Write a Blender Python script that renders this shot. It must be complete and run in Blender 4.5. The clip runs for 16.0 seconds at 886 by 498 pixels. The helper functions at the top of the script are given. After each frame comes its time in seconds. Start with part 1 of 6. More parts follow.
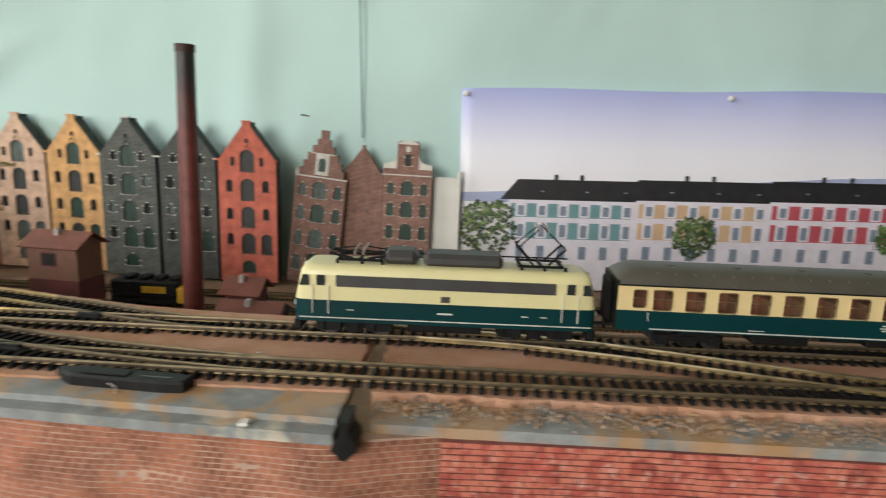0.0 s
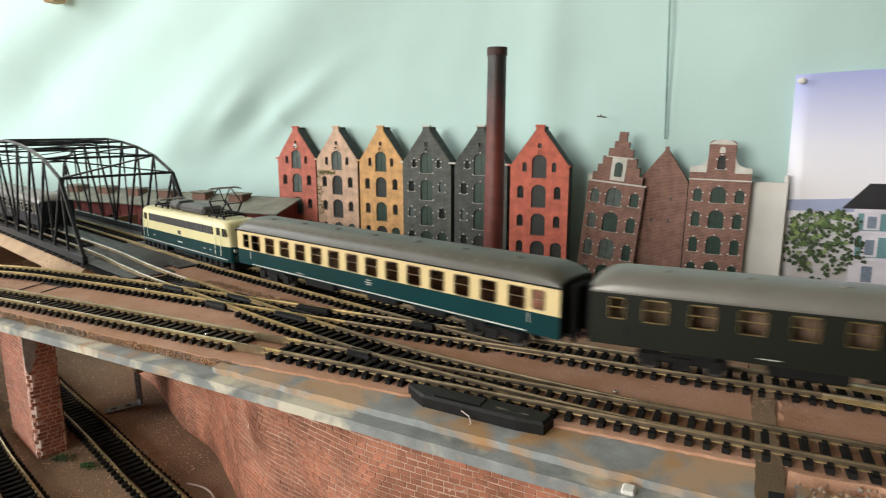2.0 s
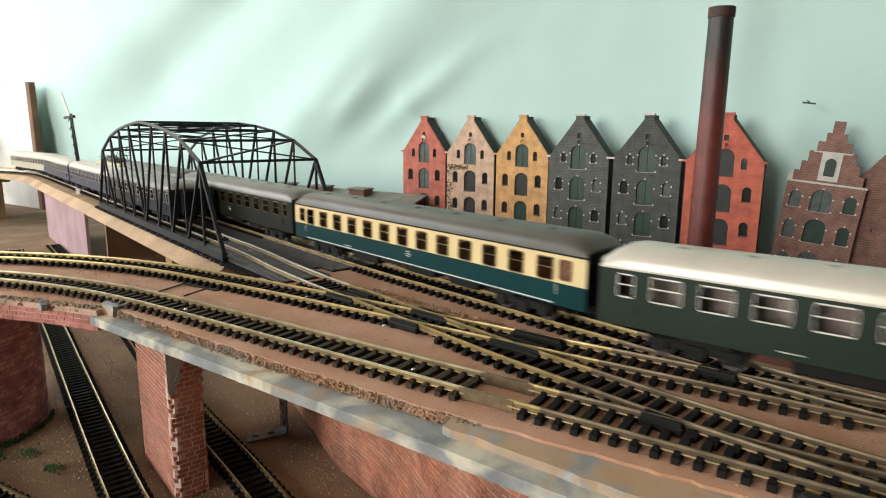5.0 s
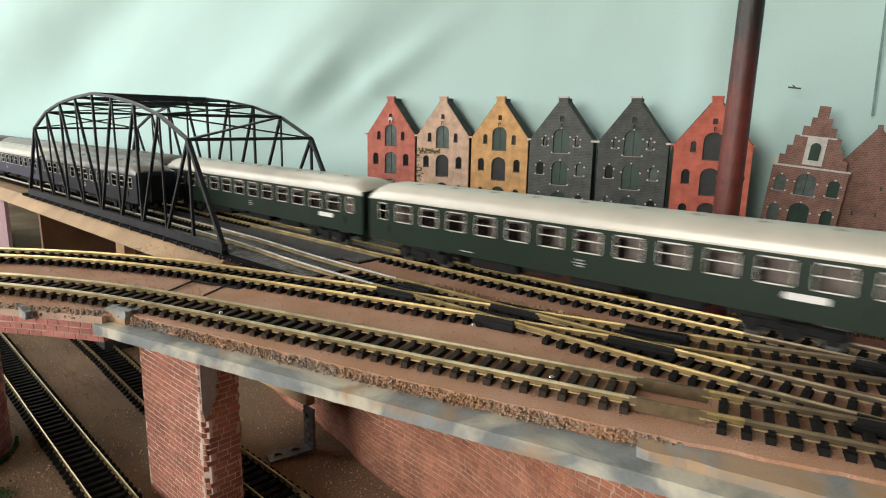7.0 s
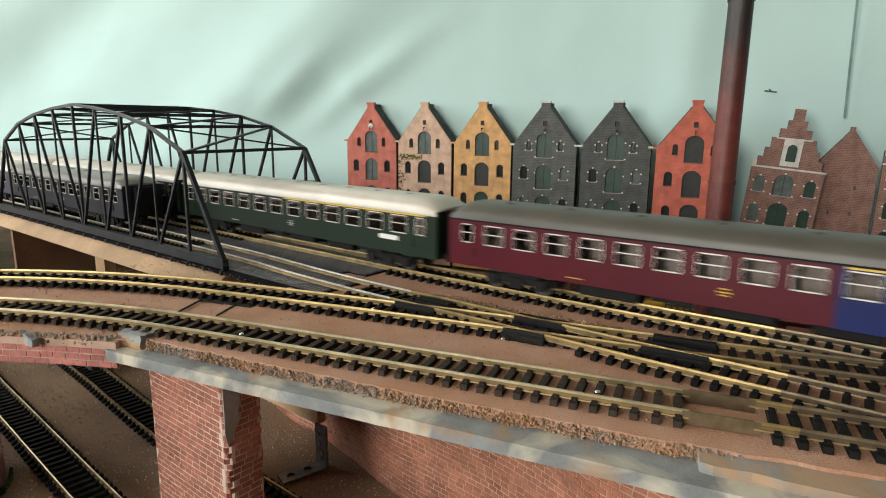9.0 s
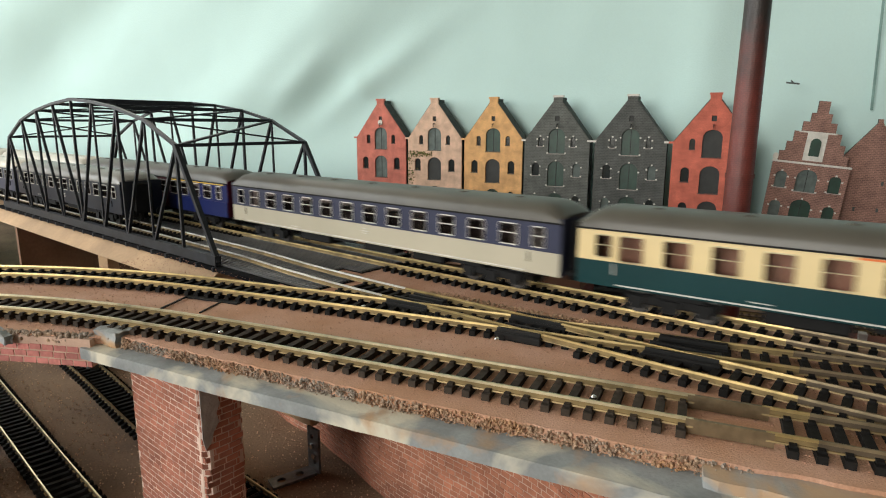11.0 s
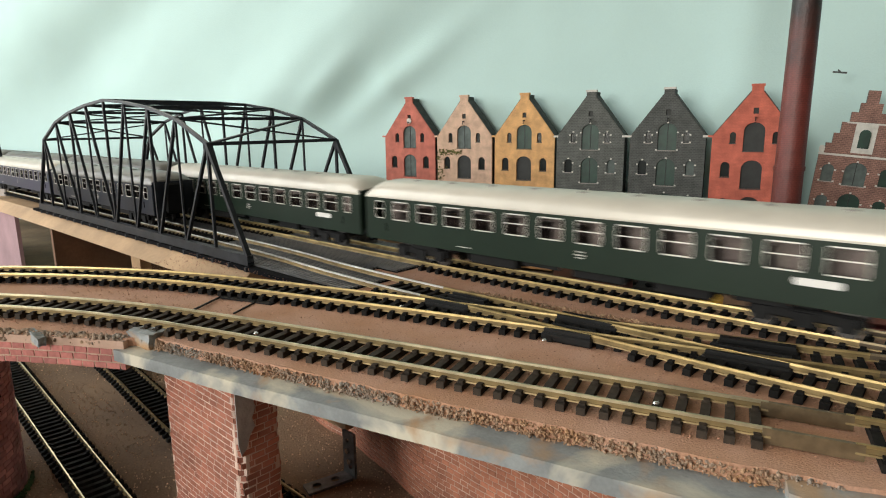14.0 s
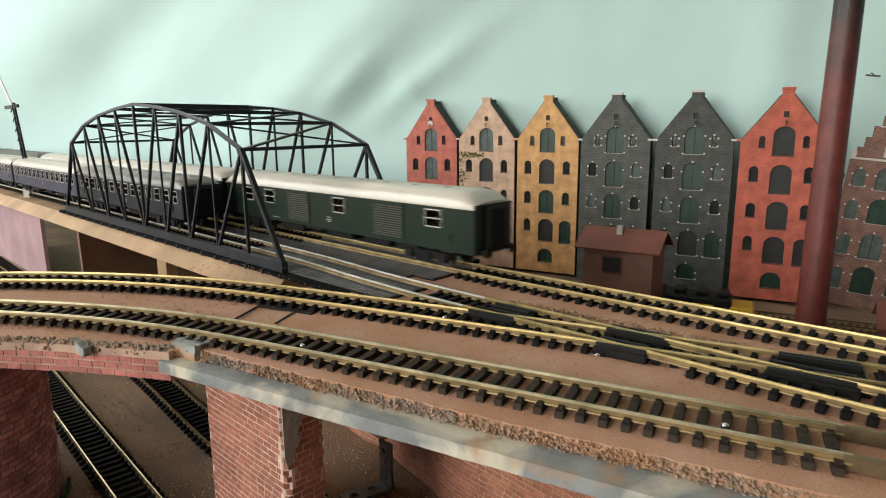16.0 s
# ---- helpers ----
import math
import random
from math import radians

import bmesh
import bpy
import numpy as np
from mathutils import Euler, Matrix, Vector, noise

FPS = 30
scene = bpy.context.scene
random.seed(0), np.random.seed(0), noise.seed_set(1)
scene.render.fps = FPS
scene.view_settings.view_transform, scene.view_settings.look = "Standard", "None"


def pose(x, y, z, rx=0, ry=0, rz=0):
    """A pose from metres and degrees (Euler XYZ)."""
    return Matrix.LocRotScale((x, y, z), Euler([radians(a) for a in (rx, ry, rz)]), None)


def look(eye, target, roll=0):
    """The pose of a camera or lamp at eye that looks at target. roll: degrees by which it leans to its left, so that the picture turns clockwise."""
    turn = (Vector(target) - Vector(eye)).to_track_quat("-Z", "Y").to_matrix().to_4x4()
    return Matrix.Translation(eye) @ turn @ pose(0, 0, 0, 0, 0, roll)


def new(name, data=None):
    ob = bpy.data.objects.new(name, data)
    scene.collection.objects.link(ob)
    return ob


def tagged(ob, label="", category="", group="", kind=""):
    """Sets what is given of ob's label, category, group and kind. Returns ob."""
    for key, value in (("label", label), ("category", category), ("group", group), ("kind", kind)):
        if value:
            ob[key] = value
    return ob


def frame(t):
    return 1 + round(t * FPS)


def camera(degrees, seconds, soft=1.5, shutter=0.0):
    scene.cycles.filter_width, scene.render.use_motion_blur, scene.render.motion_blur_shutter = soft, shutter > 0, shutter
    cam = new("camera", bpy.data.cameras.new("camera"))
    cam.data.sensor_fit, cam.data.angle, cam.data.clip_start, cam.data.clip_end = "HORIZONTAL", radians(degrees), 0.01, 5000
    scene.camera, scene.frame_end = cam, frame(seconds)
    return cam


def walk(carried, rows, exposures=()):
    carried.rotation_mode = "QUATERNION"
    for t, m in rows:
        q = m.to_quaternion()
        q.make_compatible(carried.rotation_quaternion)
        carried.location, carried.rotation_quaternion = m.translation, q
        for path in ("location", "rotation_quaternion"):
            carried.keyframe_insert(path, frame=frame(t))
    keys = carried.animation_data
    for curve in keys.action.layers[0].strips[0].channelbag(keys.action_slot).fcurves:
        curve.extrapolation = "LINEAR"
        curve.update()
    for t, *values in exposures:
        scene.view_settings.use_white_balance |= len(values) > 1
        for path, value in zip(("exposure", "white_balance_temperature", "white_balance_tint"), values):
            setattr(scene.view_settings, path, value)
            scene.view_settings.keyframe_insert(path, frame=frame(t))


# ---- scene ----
cam = camera(71.70, 16.0, 1.1, 0.5)
PATH = [
    (0, (0.0023, 0.0195, 0.1180), (-0.0639, 1.9800, -0.2697), 2.15),
    (0.5, (-0.0391, 0.0196, 0.1152), (-0.3121, 1.9614, -0.2786), 1.92),
    (1, (-0.0612, 0.0226, 0.1135), (-0.5709, 1.9120, -0.2994), 1.45),
    (1.5, (-0.0752, 0.0437, 0.1137), (-0.7745, 1.8730, -0.2915), -0.14),
    (2, (-0.0607, 0.0584, 0.1128), (-0.9029, 1.8312, -0.2719), -0.12),
    (2.5, (-0.0718, 0.0621, 0.1066), (-1.0098, 1.7890, -0.2645), 0.00),
    (3, (-0.0855, 0.0769, 0.1042), (-1.1468, 1.7312, -0.2656), -0.05),
    (3.5, (-0.0957, 0.0979, 0.0981), (-1.2529, 1.6863, -0.2730), -0.25),
    (4, (-0.1240, 0.1055, 0.0964), (-1.2774, 1.6969, -0.2739), 0.02),
    (6.5, (-0.2502, 0.1056, 0.0896), (-1.1136, 1.8642, -0.3128), 0.87),
    (7, (-0.2692, 0.1020, 0.0862), (-1.0918, 1.8785, -0.3230), 1.19),
    (7.5, (-0.2781, 0.1001, 0.0865), (-1.0493, 1.8988, -0.3258), 1.12),
    (8, (-0.2816, 0.0931, 0.0888), (-1.0199, 1.9058, -0.3224), 0.77),
    (8.5, (-0.2884, 0.0920, 0.0915), (-1.0141, 1.9112, -0.3132), 0.66),
    (9, (-0.2948, 0.0951, 0.0903), (-1.0126, 1.9183, -0.3105), 0.55),
    (11.5, (-0.2892, 0.1165, 0.0837), (-1.0856, 1.9076, -0.3132), 0.06),
    (12, (-0.2917, 0.1180, 0.0834), (-1.1048, 1.9019, -0.3119), -0.13),
    (12.5, (-0.2945, 0.1188, 0.0820), (-1.1157, 1.8992, -0.3127), -0.24),
    (13, (-0.2989, 0.1194, 0.0814), (-1.1319, 1.8938, -0.3154), -0.31),
    (13.5, (-0.3017, 0.1214, 0.0804), (-1.1422, 1.8925, -0.3155), -0.42),
    (14, (-0.3004, 0.1213, 0.0805), (-1.1510, 1.8876, -0.3154), -0.62),
    (14.5, (-0.2969, 0.1175, 0.0831), (-1.1539, 1.8808, -0.3123), -0.81),
    (15, (-0.2988, 0.1124, 0.0828), (-1.1567, 1.8759, -0.3095), -0.84),
    (15.5, (-0.3065, 0.1128, 0.0830), (-1.1684, 1.8738, -0.3121), -0.74),
    (16, (-0.3158, 0.1189, 0.0845), (-1.1952, 1.8707, -0.3128), -0.53),
]
walk(cam, [(t, look(eye, target, roll)) for t, eye, target, roll in PATH], [(0, 0.0), (1, 0.06), (2, 0.10), (4, 0.12), (6.5, -0.10), (9, -0.14), (12, -0.10), (16, -0.12)])


# ---- world, light ----
world = bpy.data.worlds.new("world")
scene.world = world
world.use_nodes = True
wn = world.node_tree
sky = wn.nodes.new("ShaderNodeTexSky")
sky.sky_type, sky.sun_disc, sky.sun_elevation, sky.sun_rotation = "NISHITA", False, radians(40), radians(200)
wn.links.new(sky.outputs[0], wn.nodes["Background"].inputs[0])
wn.nodes["Background"].inputs[1].default_value = 0.12


def area(name, eye, target, w, h, power, colour):
    d = bpy.data.lights.new(name, "AREA")
    d.shape, d.size, d.size_y, d.energy, d.color = "RECTANGLE", w, h, power, colour
    ob = new(name, d)
    ob.matrix_world = look(eye, target)
    return ob


area("window_light_front", (-1.35, -2.3, 0.62), (-0.45, 0.5, 0.0), 1.4, 1.1, 66, (1.0, 0.97, 0.90))
area("window_light_side", (-2.82, -0.3, 0.80), (-0.5, 0.40, 0.0), 1.6, 1.4, 42, (0.97, 1.0, 0.99))


# ---- materials ----
def material(name, colour, rough=0.6, metal=0.0, vary=0.25, scale=60.0, bump=0.0, bump_scale=400.0, second=None, spots=0.5, coat=0.0, random=0.0, detail=6.0, emit=0.0, gloss=0.5):
    m = bpy.data.materials.new(name)
    m.use_nodes = True
    nt = m.node_tree
    b = nt.nodes["Principled BSDF"]
    b.inputs["Roughness"].default_value, b.inputs["Metallic"].default_value = rough, metal
    b.inputs["Coat Weight"].default_value = coat
    b.inputs["Specular IOR Level"].default_value = gloss
    tc = nt.nodes.new("ShaderNodeTexCoord")
    n1 = nt.nodes.new("ShaderNodeTexNoise")
    n1.inputs["Scale"].default_value, n1.inputs["Detail"].default_value = scale, detail
    nt.links.new(tc.outputs["Object"], n1.inputs["Vector"])
    ramp = nt.nodes.new("ShaderNodeValToRGB")
    lo = [c * (1 - vary) for c in colour]
    hi = [min(1, c * (1 + vary)) for c in colour]
    if second:
        lo, hi = colour, second
    ramp.color_ramp.elements[0].color, ramp.color_ramp.elements[1].color = (*lo, 1), (*hi, 1)
    ramp.color_ramp.elements[0].position, ramp.color_ramp.elements[1].position = spots - 0.18, spots + 0.18
    nt.links.new(n1.outputs["Fac"], ramp.inputs[0])
    out = ramp.outputs[0]
    n2 = nt.nodes.new("ShaderNodeTexNoise")
    n2.inputs["Scale"].default_value, n2.inputs["Detail"].default_value = bump_scale, 4
    nt.links.new(tc.outputs["Object"], n2.inputs["Vector"])
    fine = nt.nodes.new("ShaderNodeMix")
    fine.data_type, fine.blend_type = "RGBA", "MULTIPLY"
    fine.inputs["Factor"].default_value = min(1.0, vary * 1.2)
    nt.links.new(out, fine.inputs["A"])
    nt.links.new(n2.outputs["Fac"], fine.inputs["B"])
    gain = nt.nodes.new("ShaderNodeBrightContrast")
    gain.inputs["Bright"].default_value = 0.0
    nt.links.new(fine.outputs["Result"], gain.inputs[0])
    out = gain.outputs[0]
    if random:
        oi = nt.nodes.new("ShaderNodeObjectInfo")
        gi = nt.nodes.new("ShaderNodeNewGeometry")
        add = nt.nodes.new("ShaderNodeMath")
        add.operation = "ADD"
        nt.links.new(oi.outputs["Random"], add.inputs[0])
        nt.links.new(gi.outputs["Random Per Island"], add.inputs[1])
        mr = nt.nodes.new("ShaderNodeMapRange")
        mr.inputs["From Min"].default_value, mr.inputs["From Max"].default_value = 0, 2
        mr.inputs["To Min"].default_value, mr.inputs["To Max"].default_value = 1 - random, 1 + random
        nt.links.new(add.outputs[0], mr.inputs["Value"])
        hs = nt.nodes.new("ShaderNodeHueSaturation")
        nt.links.new(mr.outputs[0], hs.inputs["Value"])
        nt.links.new(out, hs.inputs["Color"])
        out = hs.outputs[0]
    nt.links.new(out, b.inputs["Base Color"])
    if bump:
        bp = nt.nodes.new("ShaderNodeBump")
        bp.inputs["Strength"].default_value, bp.inputs["Distance"].default_value = bump, 0.001
        nt.links.new(n2.outputs["Fac"], bp.inputs["Height"])
        nt.links.new(bp.outputs[0], b.inputs["Normal"])
    if emit:
        b.inputs["Emission Color"].default_value = (*colour, 1)
        b.inputs["Emission Strength"].default_value = emit
    return m


CLOTH = material("turquoise_cloth", (0.53, 0.72, 0.69), 0.85, vary=0.05, scale=4, bump=0.25, bump_scale=500)
BOARD = material("painted_board", (0.74, 0.44, 0.31), 0.95, vary=0.42, scale=38, bump=0.5, bump_scale=1500, second=(0.62, 0.33, 0.19))
RUST = material("rough_broken_edge", (0.30, 0.13, 0.05), 0.95, scale=90, bump=1.0, bump_scale=700, second=(0.20, 0.17, 0.14), vary=0.4)
CONCRETE_PLAIN = material("grey_painted_concrete", (0.20, 0.23, 0.24), 0.75, scale=22, bump=0.4, bump_scale=300, second=(0.50, 0.49, 0.40), vary=0.3, spots=0.55)
def patched(name, base, patch, rust, amount=0.5, rusty=0.62, fine=1.0):
    """Old paint in hard-edged patches of two colours with rusty stains."""
    m = material(name, base, 0.78, vary=0.25, scale=80, bump=0.15, bump_scale=900)
    nt = m.node_tree
    b = nt.nodes["Principled BSDF"]
    src = b.inputs["Base Color"].links[0].from_socket
    tc = nt.nodes.new("ShaderNodeTexCoord")
    for colour, scale, at, wide in ((patch, 30.0 * fine, amount, 0.05), (rust, 48.0 * fine, rusty, 0.08)):
        n = nt.nodes.new("ShaderNodeTexNoise")
        n.inputs["Scale"].default_value, n.inputs["Detail"].default_value, n.inputs["Distortion"].default_value = scale, 5.0, 0.6
        nt.links.new(tc.outputs["Object"], n.inputs["Vector"])
        r = nt.nodes.new("ShaderNodeMapRange")
        r.inputs["From Min"].default_value, r.inputs["From Max"].default_value = at - wide, at + wide
        nt.links.new(n.outputs["Fac"], r.inputs["Value"])
        mx = nt.nodes.new("ShaderNodeMix")
        mx.data_type = "RGBA"
        nt.links.new(r.outputs[0], mx.inputs["Factor"])
        nt.links.new(src, mx.inputs["A"])
        mx.inputs["B"].default_value = (*colour, 1)
        src = mx.outputs["Result"]
    nt.links.new(src, b.inputs["Base Color"])
    return m


CONCRETE = patched("patched_grey_paint", (0.29, 0.31, 0.31), (0.60, 0.56, 0.45), (0.46, 0.28, 0.15), 0.53, 0.62)
CONCRETE_RUST = patched("rusty_grey_paint", (0.31, 0.33, 0.33), (0.44, 0.30, 0.19), (0.42, 0.25, 0.12), 0.53, 0.58)
CONCRETE_OLD = material("grey_rusty_concrete", (0.22, 0.24, 0.25), 0.8, scale=28, bump=0.6, bump_scale=300, second=(0.40, 0.20, 0.09), vary=0.3, spots=0.52)
SOIL = material("brown_soil", (0.50, 0.33, 0.20), 0.95, vary=0.5, scale=14, bump=1.0, bump_scale=900, second=(0.26, 0.17, 0.11))
GRIT = material("reddish_grit", (0.66, 0.36, 0.24), 0.95, vary=0.3, scale=200, random=0.5)
CRUMB = material("crumbled_soil", (0.60, 0.40, 0.25), 0.95, vary=0.4, scale=100, bump=0.6, random=0.55)
RUBBLE = material("broken_plaster_rubble", (0.50, 0.28, 0.14), 0.95, vary=0.4, scale=60, second=(0.36, 0.33, 0.29), bump=0.6, random=0.55)
BRICK_ORANGE = material("orange_brick", (0.46, 0.18, 0.105), 0.8, vary=0.35, scale=45, bump=0.3, random=0.28)
BRICK_RED = material("red_brick", (0.58, 0.21, 0.18), 0.8, vary=0.35, scale=70, bump=0.6, random=0.3)
BRICK_WORN = patched("worn_red_brick", (0.50, 0.11, 0.08), (0.58, 0.19, 0.13), (0.70, 0.44, 0.38), 0.5, 0.66, 4.0)
BRICK_ROSE = material("rose_brick", (0.74, 0.40, 0.43), 0.8, vary=0.35, scale=70, bump=0.5, random=0.5)
BRICK_PIER = material("dark_red_brick", (0.50, 0.19, 0.125), 0.8, vary=0.3, scale=45, bump=0.3, random=0.3)
MORTAR_PALE = material("pale_mortar", (0.72, 0.55, 0.46), 0.9, vary=0.2, scale=80)
MORTAR_ROSE = material("rose_joint", (0.42, 0.22, 0.24), 0.9, vary=0.3, scale=80)
MORTAR_DARK = material("dark_joint", (0.16, 0.05, 0.04), 0.9, vary=0.3, scale=80)
MORTAR = material("mortar", (0.56, 0.38, 0.29), 0.9, vary=0.2, scale=80)
PLASTER = material("grey_plaster", (0.42, 0.38, 0.35), 0.85, vary=0.2, scale=60, bump=0.4)
BRASS_DULL = material("dull_brass_rail", (0.62, 0.54, 0.36), 0.30, 1.0, vary=0.3, scale=120)
BRASS = material("brass_rail", (0.56, 0.42, 0.19), 0.36, 1.0, vary=0.25, scale=120)
RAIL_FOOT = material("tarnished_rail_foot", (0.27, 0.19, 0.08), 0.5, 0.4, vary=0.3, scale=120)
# dull rail metal, browned further to paint in reflections of the dark room
DULL_RAIL = material("dull_rail_dark_reflection", (0.26, 0.20, 0.12), 0.42, 0.7, vary=0.35, scale=120)
RAIL_DARK = material("brown_rail_web", (0.10, 0.07, 0.04), 0.6, 0.2, vary=0.3, scale=120)
NICKEL = material("silver_rail", (0.88, 0.85, 0.78), 0.34, 1.0, vary=0.15, scale=120)
SLEEPER = material("black_plastic_sleeper", (0.015, 0.014, 0.013), 0.8, vary=0.4, scale=200, bump=0.3, random=0.3, gloss=0.14)
SLEEPER_WORN = material("worn_dark_brown_sleeper", (0.050, 0.038, 0.028), 0.8, vary=0.4, scale=200, bump=0.3, random=0.3, gloss=0.22)
SLEEPER_BROWN = material("brown_plastic_sleeper", (0.10, 0.07, 0.045), 0.8, vary=0.4, scale=150, random=0.3, gloss=0.22)
BLACK = material("black_plastic", (0.012, 0.012, 0.012), 0.5, vary=0.3, scale=150, gloss=0.22)
STEEL = material("dark_bridge_steel", (0.026, 0.030, 0.036), 0.40, vary=0.3, scale=150, gloss=0.22)
STEEL_BARE = material("bare_grey_steel", (0.20, 0.20, 0.20), 0.4, 0.6, vary=0.3, scale=200)
# deck plate colour with the shade between the ribs painted in as matte black
GROOVE_SHADE = material("black_deck_groove_shade", (0.010, 0.010, 0.011), 0.9, vary=0.3, scale=120, gloss=0.05)
PLATE = material("dark_grey_deck_plate", (0.10, 0.10, 0.10), 0.35, vary=0.3, scale=80)
WOOD = material("pale_plywood", (0.55, 0.36, 0.20), 0.7, vary=0.25, scale=18, bump=0.2)
WOOD_DARK = material("shaded_brown_board", (0.22, 0.12, 0.07), 0.8, vary=0.3, scale=18)
PINK = material("mauve_panel", (0.42, 0.27, 0.29), 0.8, vary=0.2, scale=18)
GREEN = material("flock_green", (0.06, 0.14, 0.05), 0.95, vary=0.5, scale=80, bump=0.8)
LIME = material("pale_grass_mat", (0.38, 0.42, 0.10), 0.95, vary=0.3, scale=30, bump=0.8)
WALL_PAINT = material("beige_wall_paint", (0.46, 0.43, 0.37), 0.85, vary=0.08, scale=3)
WHITE = material("white_paint", (0.78, 0.76, 0.72), 0.7, vary=0.08, scale=20)
SCREW = material("screw_steel", (0.75, 0.75, 0.75), 0.25, 1.0, vary=0.1)
GLASS_DARK = material("dark_window_film", (0.03, 0.035, 0.035), 0.12, vary=0.2)


# ---- mesh helpers ----
def box(bm, x0, x1, y0, y1, z0, z1, bevel=0.0):
    m = Matrix.LocRotScale(((x0 + x1) / 2, (y0 + y1) / 2, (z0 + z1) / 2), None, (abs(x1 - x0), abs(y1 - y0), abs(z1 - z0)))
    made = bmesh.ops.create_cube(bm, size=1, matrix=m)["verts"]
    if bevel:
        bmesh.ops.bevel(bm, geom=list({e for v in made for e in v.link_edges}), offset=bevel, segments=1, affect="EDGES")
    return bm


def bar(bm, a, b, w, d=None, up=(0, 0, 1)):
    """A square bar from a to b, w across and d deep."""
    a, b, d = Vector(a), Vector(b), d or w
    way = b - a
    side = way.cross(Vector(up))
    if side.length < 1e-6:
        side = Vector((1, 0, 0))
    side.normalize()
    top = side.cross(way).normalized()
    m = Matrix((side * w, way, top * d)).transposed().to_4x4()
    bmesh.ops.create_cube(bm, size=1, matrix=Matrix.Translation((a + b) / 2) @ m)
    return bm


def rod(bm, a, b, r0, r1=None, n=12):
    a, b = Vector(a), Vector(b)
    m = Matrix.Translation((a + b) / 2) @ (b - a).to_track_quat("Z", "Y").to_matrix().to_4x4()
    bmesh.ops.create_cone(bm, cap_ends=True, segments=n, radius1=r0, radius2=r0 if r1 is None else r1, depth=(b - a).length, matrix=m)
    return bm


def mesh_of(name, bm, mat, smooth=False):
    me = bpy.data.meshes.new(name)
    bm.to_mesh(me)
    bm.free()
    me.materials.append(mat)
    if smooth:
        me.shade_smooth()
        me.set_sharp_from_angle(angle=radians(40))
    return me


def part(name, bm, mat, parent=None, label="", smooth=False):
    ob = new(name, mesh_of(name, bm, mat, smooth))
    if parent:
        ob.parent = parent
    if label:
        ob["label"] = label
    return ob


def raw(name, verts, faces, mat, parent=None, smooth=False):
    me = bpy.data.meshes.new(name)
    me.from_pydata([tuple(v) for v in verts], [], faces)
    me.materials.append(mat)
    if smooth:
        me.shade_smooth()
    ob = new(name, me)
    if parent:
        ob.parent = parent
    return ob


def empty(name, m=None):
    ob = new(name)
    ob.empty_display_size = 0.01
    if m is not None:
        ob.matrix_basis = m
    return ob


def panel(name, outline, holes, depth, mat, parent=None, label="", bevel=0.0):
    """A flat panel in x and z with openings, its face at y = 0 and its back at y = depth."""
    cu = bpy.data.curves.new(name, "CURVE")
    cu.dimensions, cu.fill_mode, cu.extrude, cu.bevel_depth, cu.bevel_resolution = "2D", "BOTH", depth / 2 - bevel, bevel, 0
    for pts in [outline, *holes]:
        sp = cu.splines.new("POLY")
        sp.points.add(len(pts) - 1)
        for p, (x, z) in zip(sp.points, pts):
            p.co = (x, z, 0, 1)
        sp.use_cyclic_u = True
    tmp = bpy.data.objects.new(name, cu)
    me = bpy.data.meshes.new_from_object(tmp)
    bpy.data.objects.remove(tmp)
    me.transform(Matrix.Translation((0, depth / 2, 0)) @ pose(0, 0, 0, 90))
    me.materials.clear()
    me.materials.append(mat)
    me.polygons.foreach_set("use_smooth", [False] * len(me.polygons))
    ob = new(name, me)
    if parent:
        ob.parent = parent
    if label:
        ob["label"] = label
    return ob


def arch(x, w, z0, z1, n=8, rise=None):
    """An arched opening, w wide, from z0 to the crown z1."""
    rise = w * 0.5 if rise is None else rise
    pts = [(x - w / 2, z0), (x + w / 2, z0)]
    for i in range(n + 1):
        a = math.pi * i / n
        pts.append((x + w / 2 * math.cos(a), z1 - rise + rise * math.sin(a)))
    return pts


def rounded(x0, x1, z0, z1, r=0.0008):
    pts = []
    for cx, cz, a0 in ((x1 - r, z0 + r, -90), (x1 - r, z1 - r, 0), (x0 + r, z1 - r, 90), (x0 + r, z0 + r, 180)):
        for k in range(3):
            a = radians(a0 + 45 * k)
            pts.append((cx + r * math.cos(a), cz + r * math.sin(a)))
    return pts


def spline(points, step=0.006, smooth=True):
    """Evenly spaced places on a smooth line through the points of the plan, with their directions."""
    P = [np.array(p, float) for p in points]
    Q = [2 * P[0] - P[1], *P, 2 * P[-1] - P[-2]]
    dense = []
    for i in range(1, len(Q) - 2):
        a, b, c, d = Q[i - 1:i + 3]
        if not smooth:
            a, d = 2 * b - c, 2 * c - b
        for k in range(24):
            u = k / 24
            dense.append(0.5 * (2 * b + (c - a) * u + (2 * a - 5 * b + 4 * c - d) * u * u + (3 * b - 3 * c + d - a) * u ** 3))
    dense.append(P[-1])
    D = np.array(dense)
    S = np.concatenate([[0], np.cumsum(np.linalg.norm(np.diff(D, axis=0), axis=1))])
    g = np.linspace(0, S[-1], max(2, int(S[-1] / step) + 1))
    X = np.array([np.interp(g, S, D[:, k]) for k in (0, 1)]).T
    T = np.gradient(X, axis=0)
    T /= np.linalg.norm(T, axis=1)[:, None]
    return X, T, g


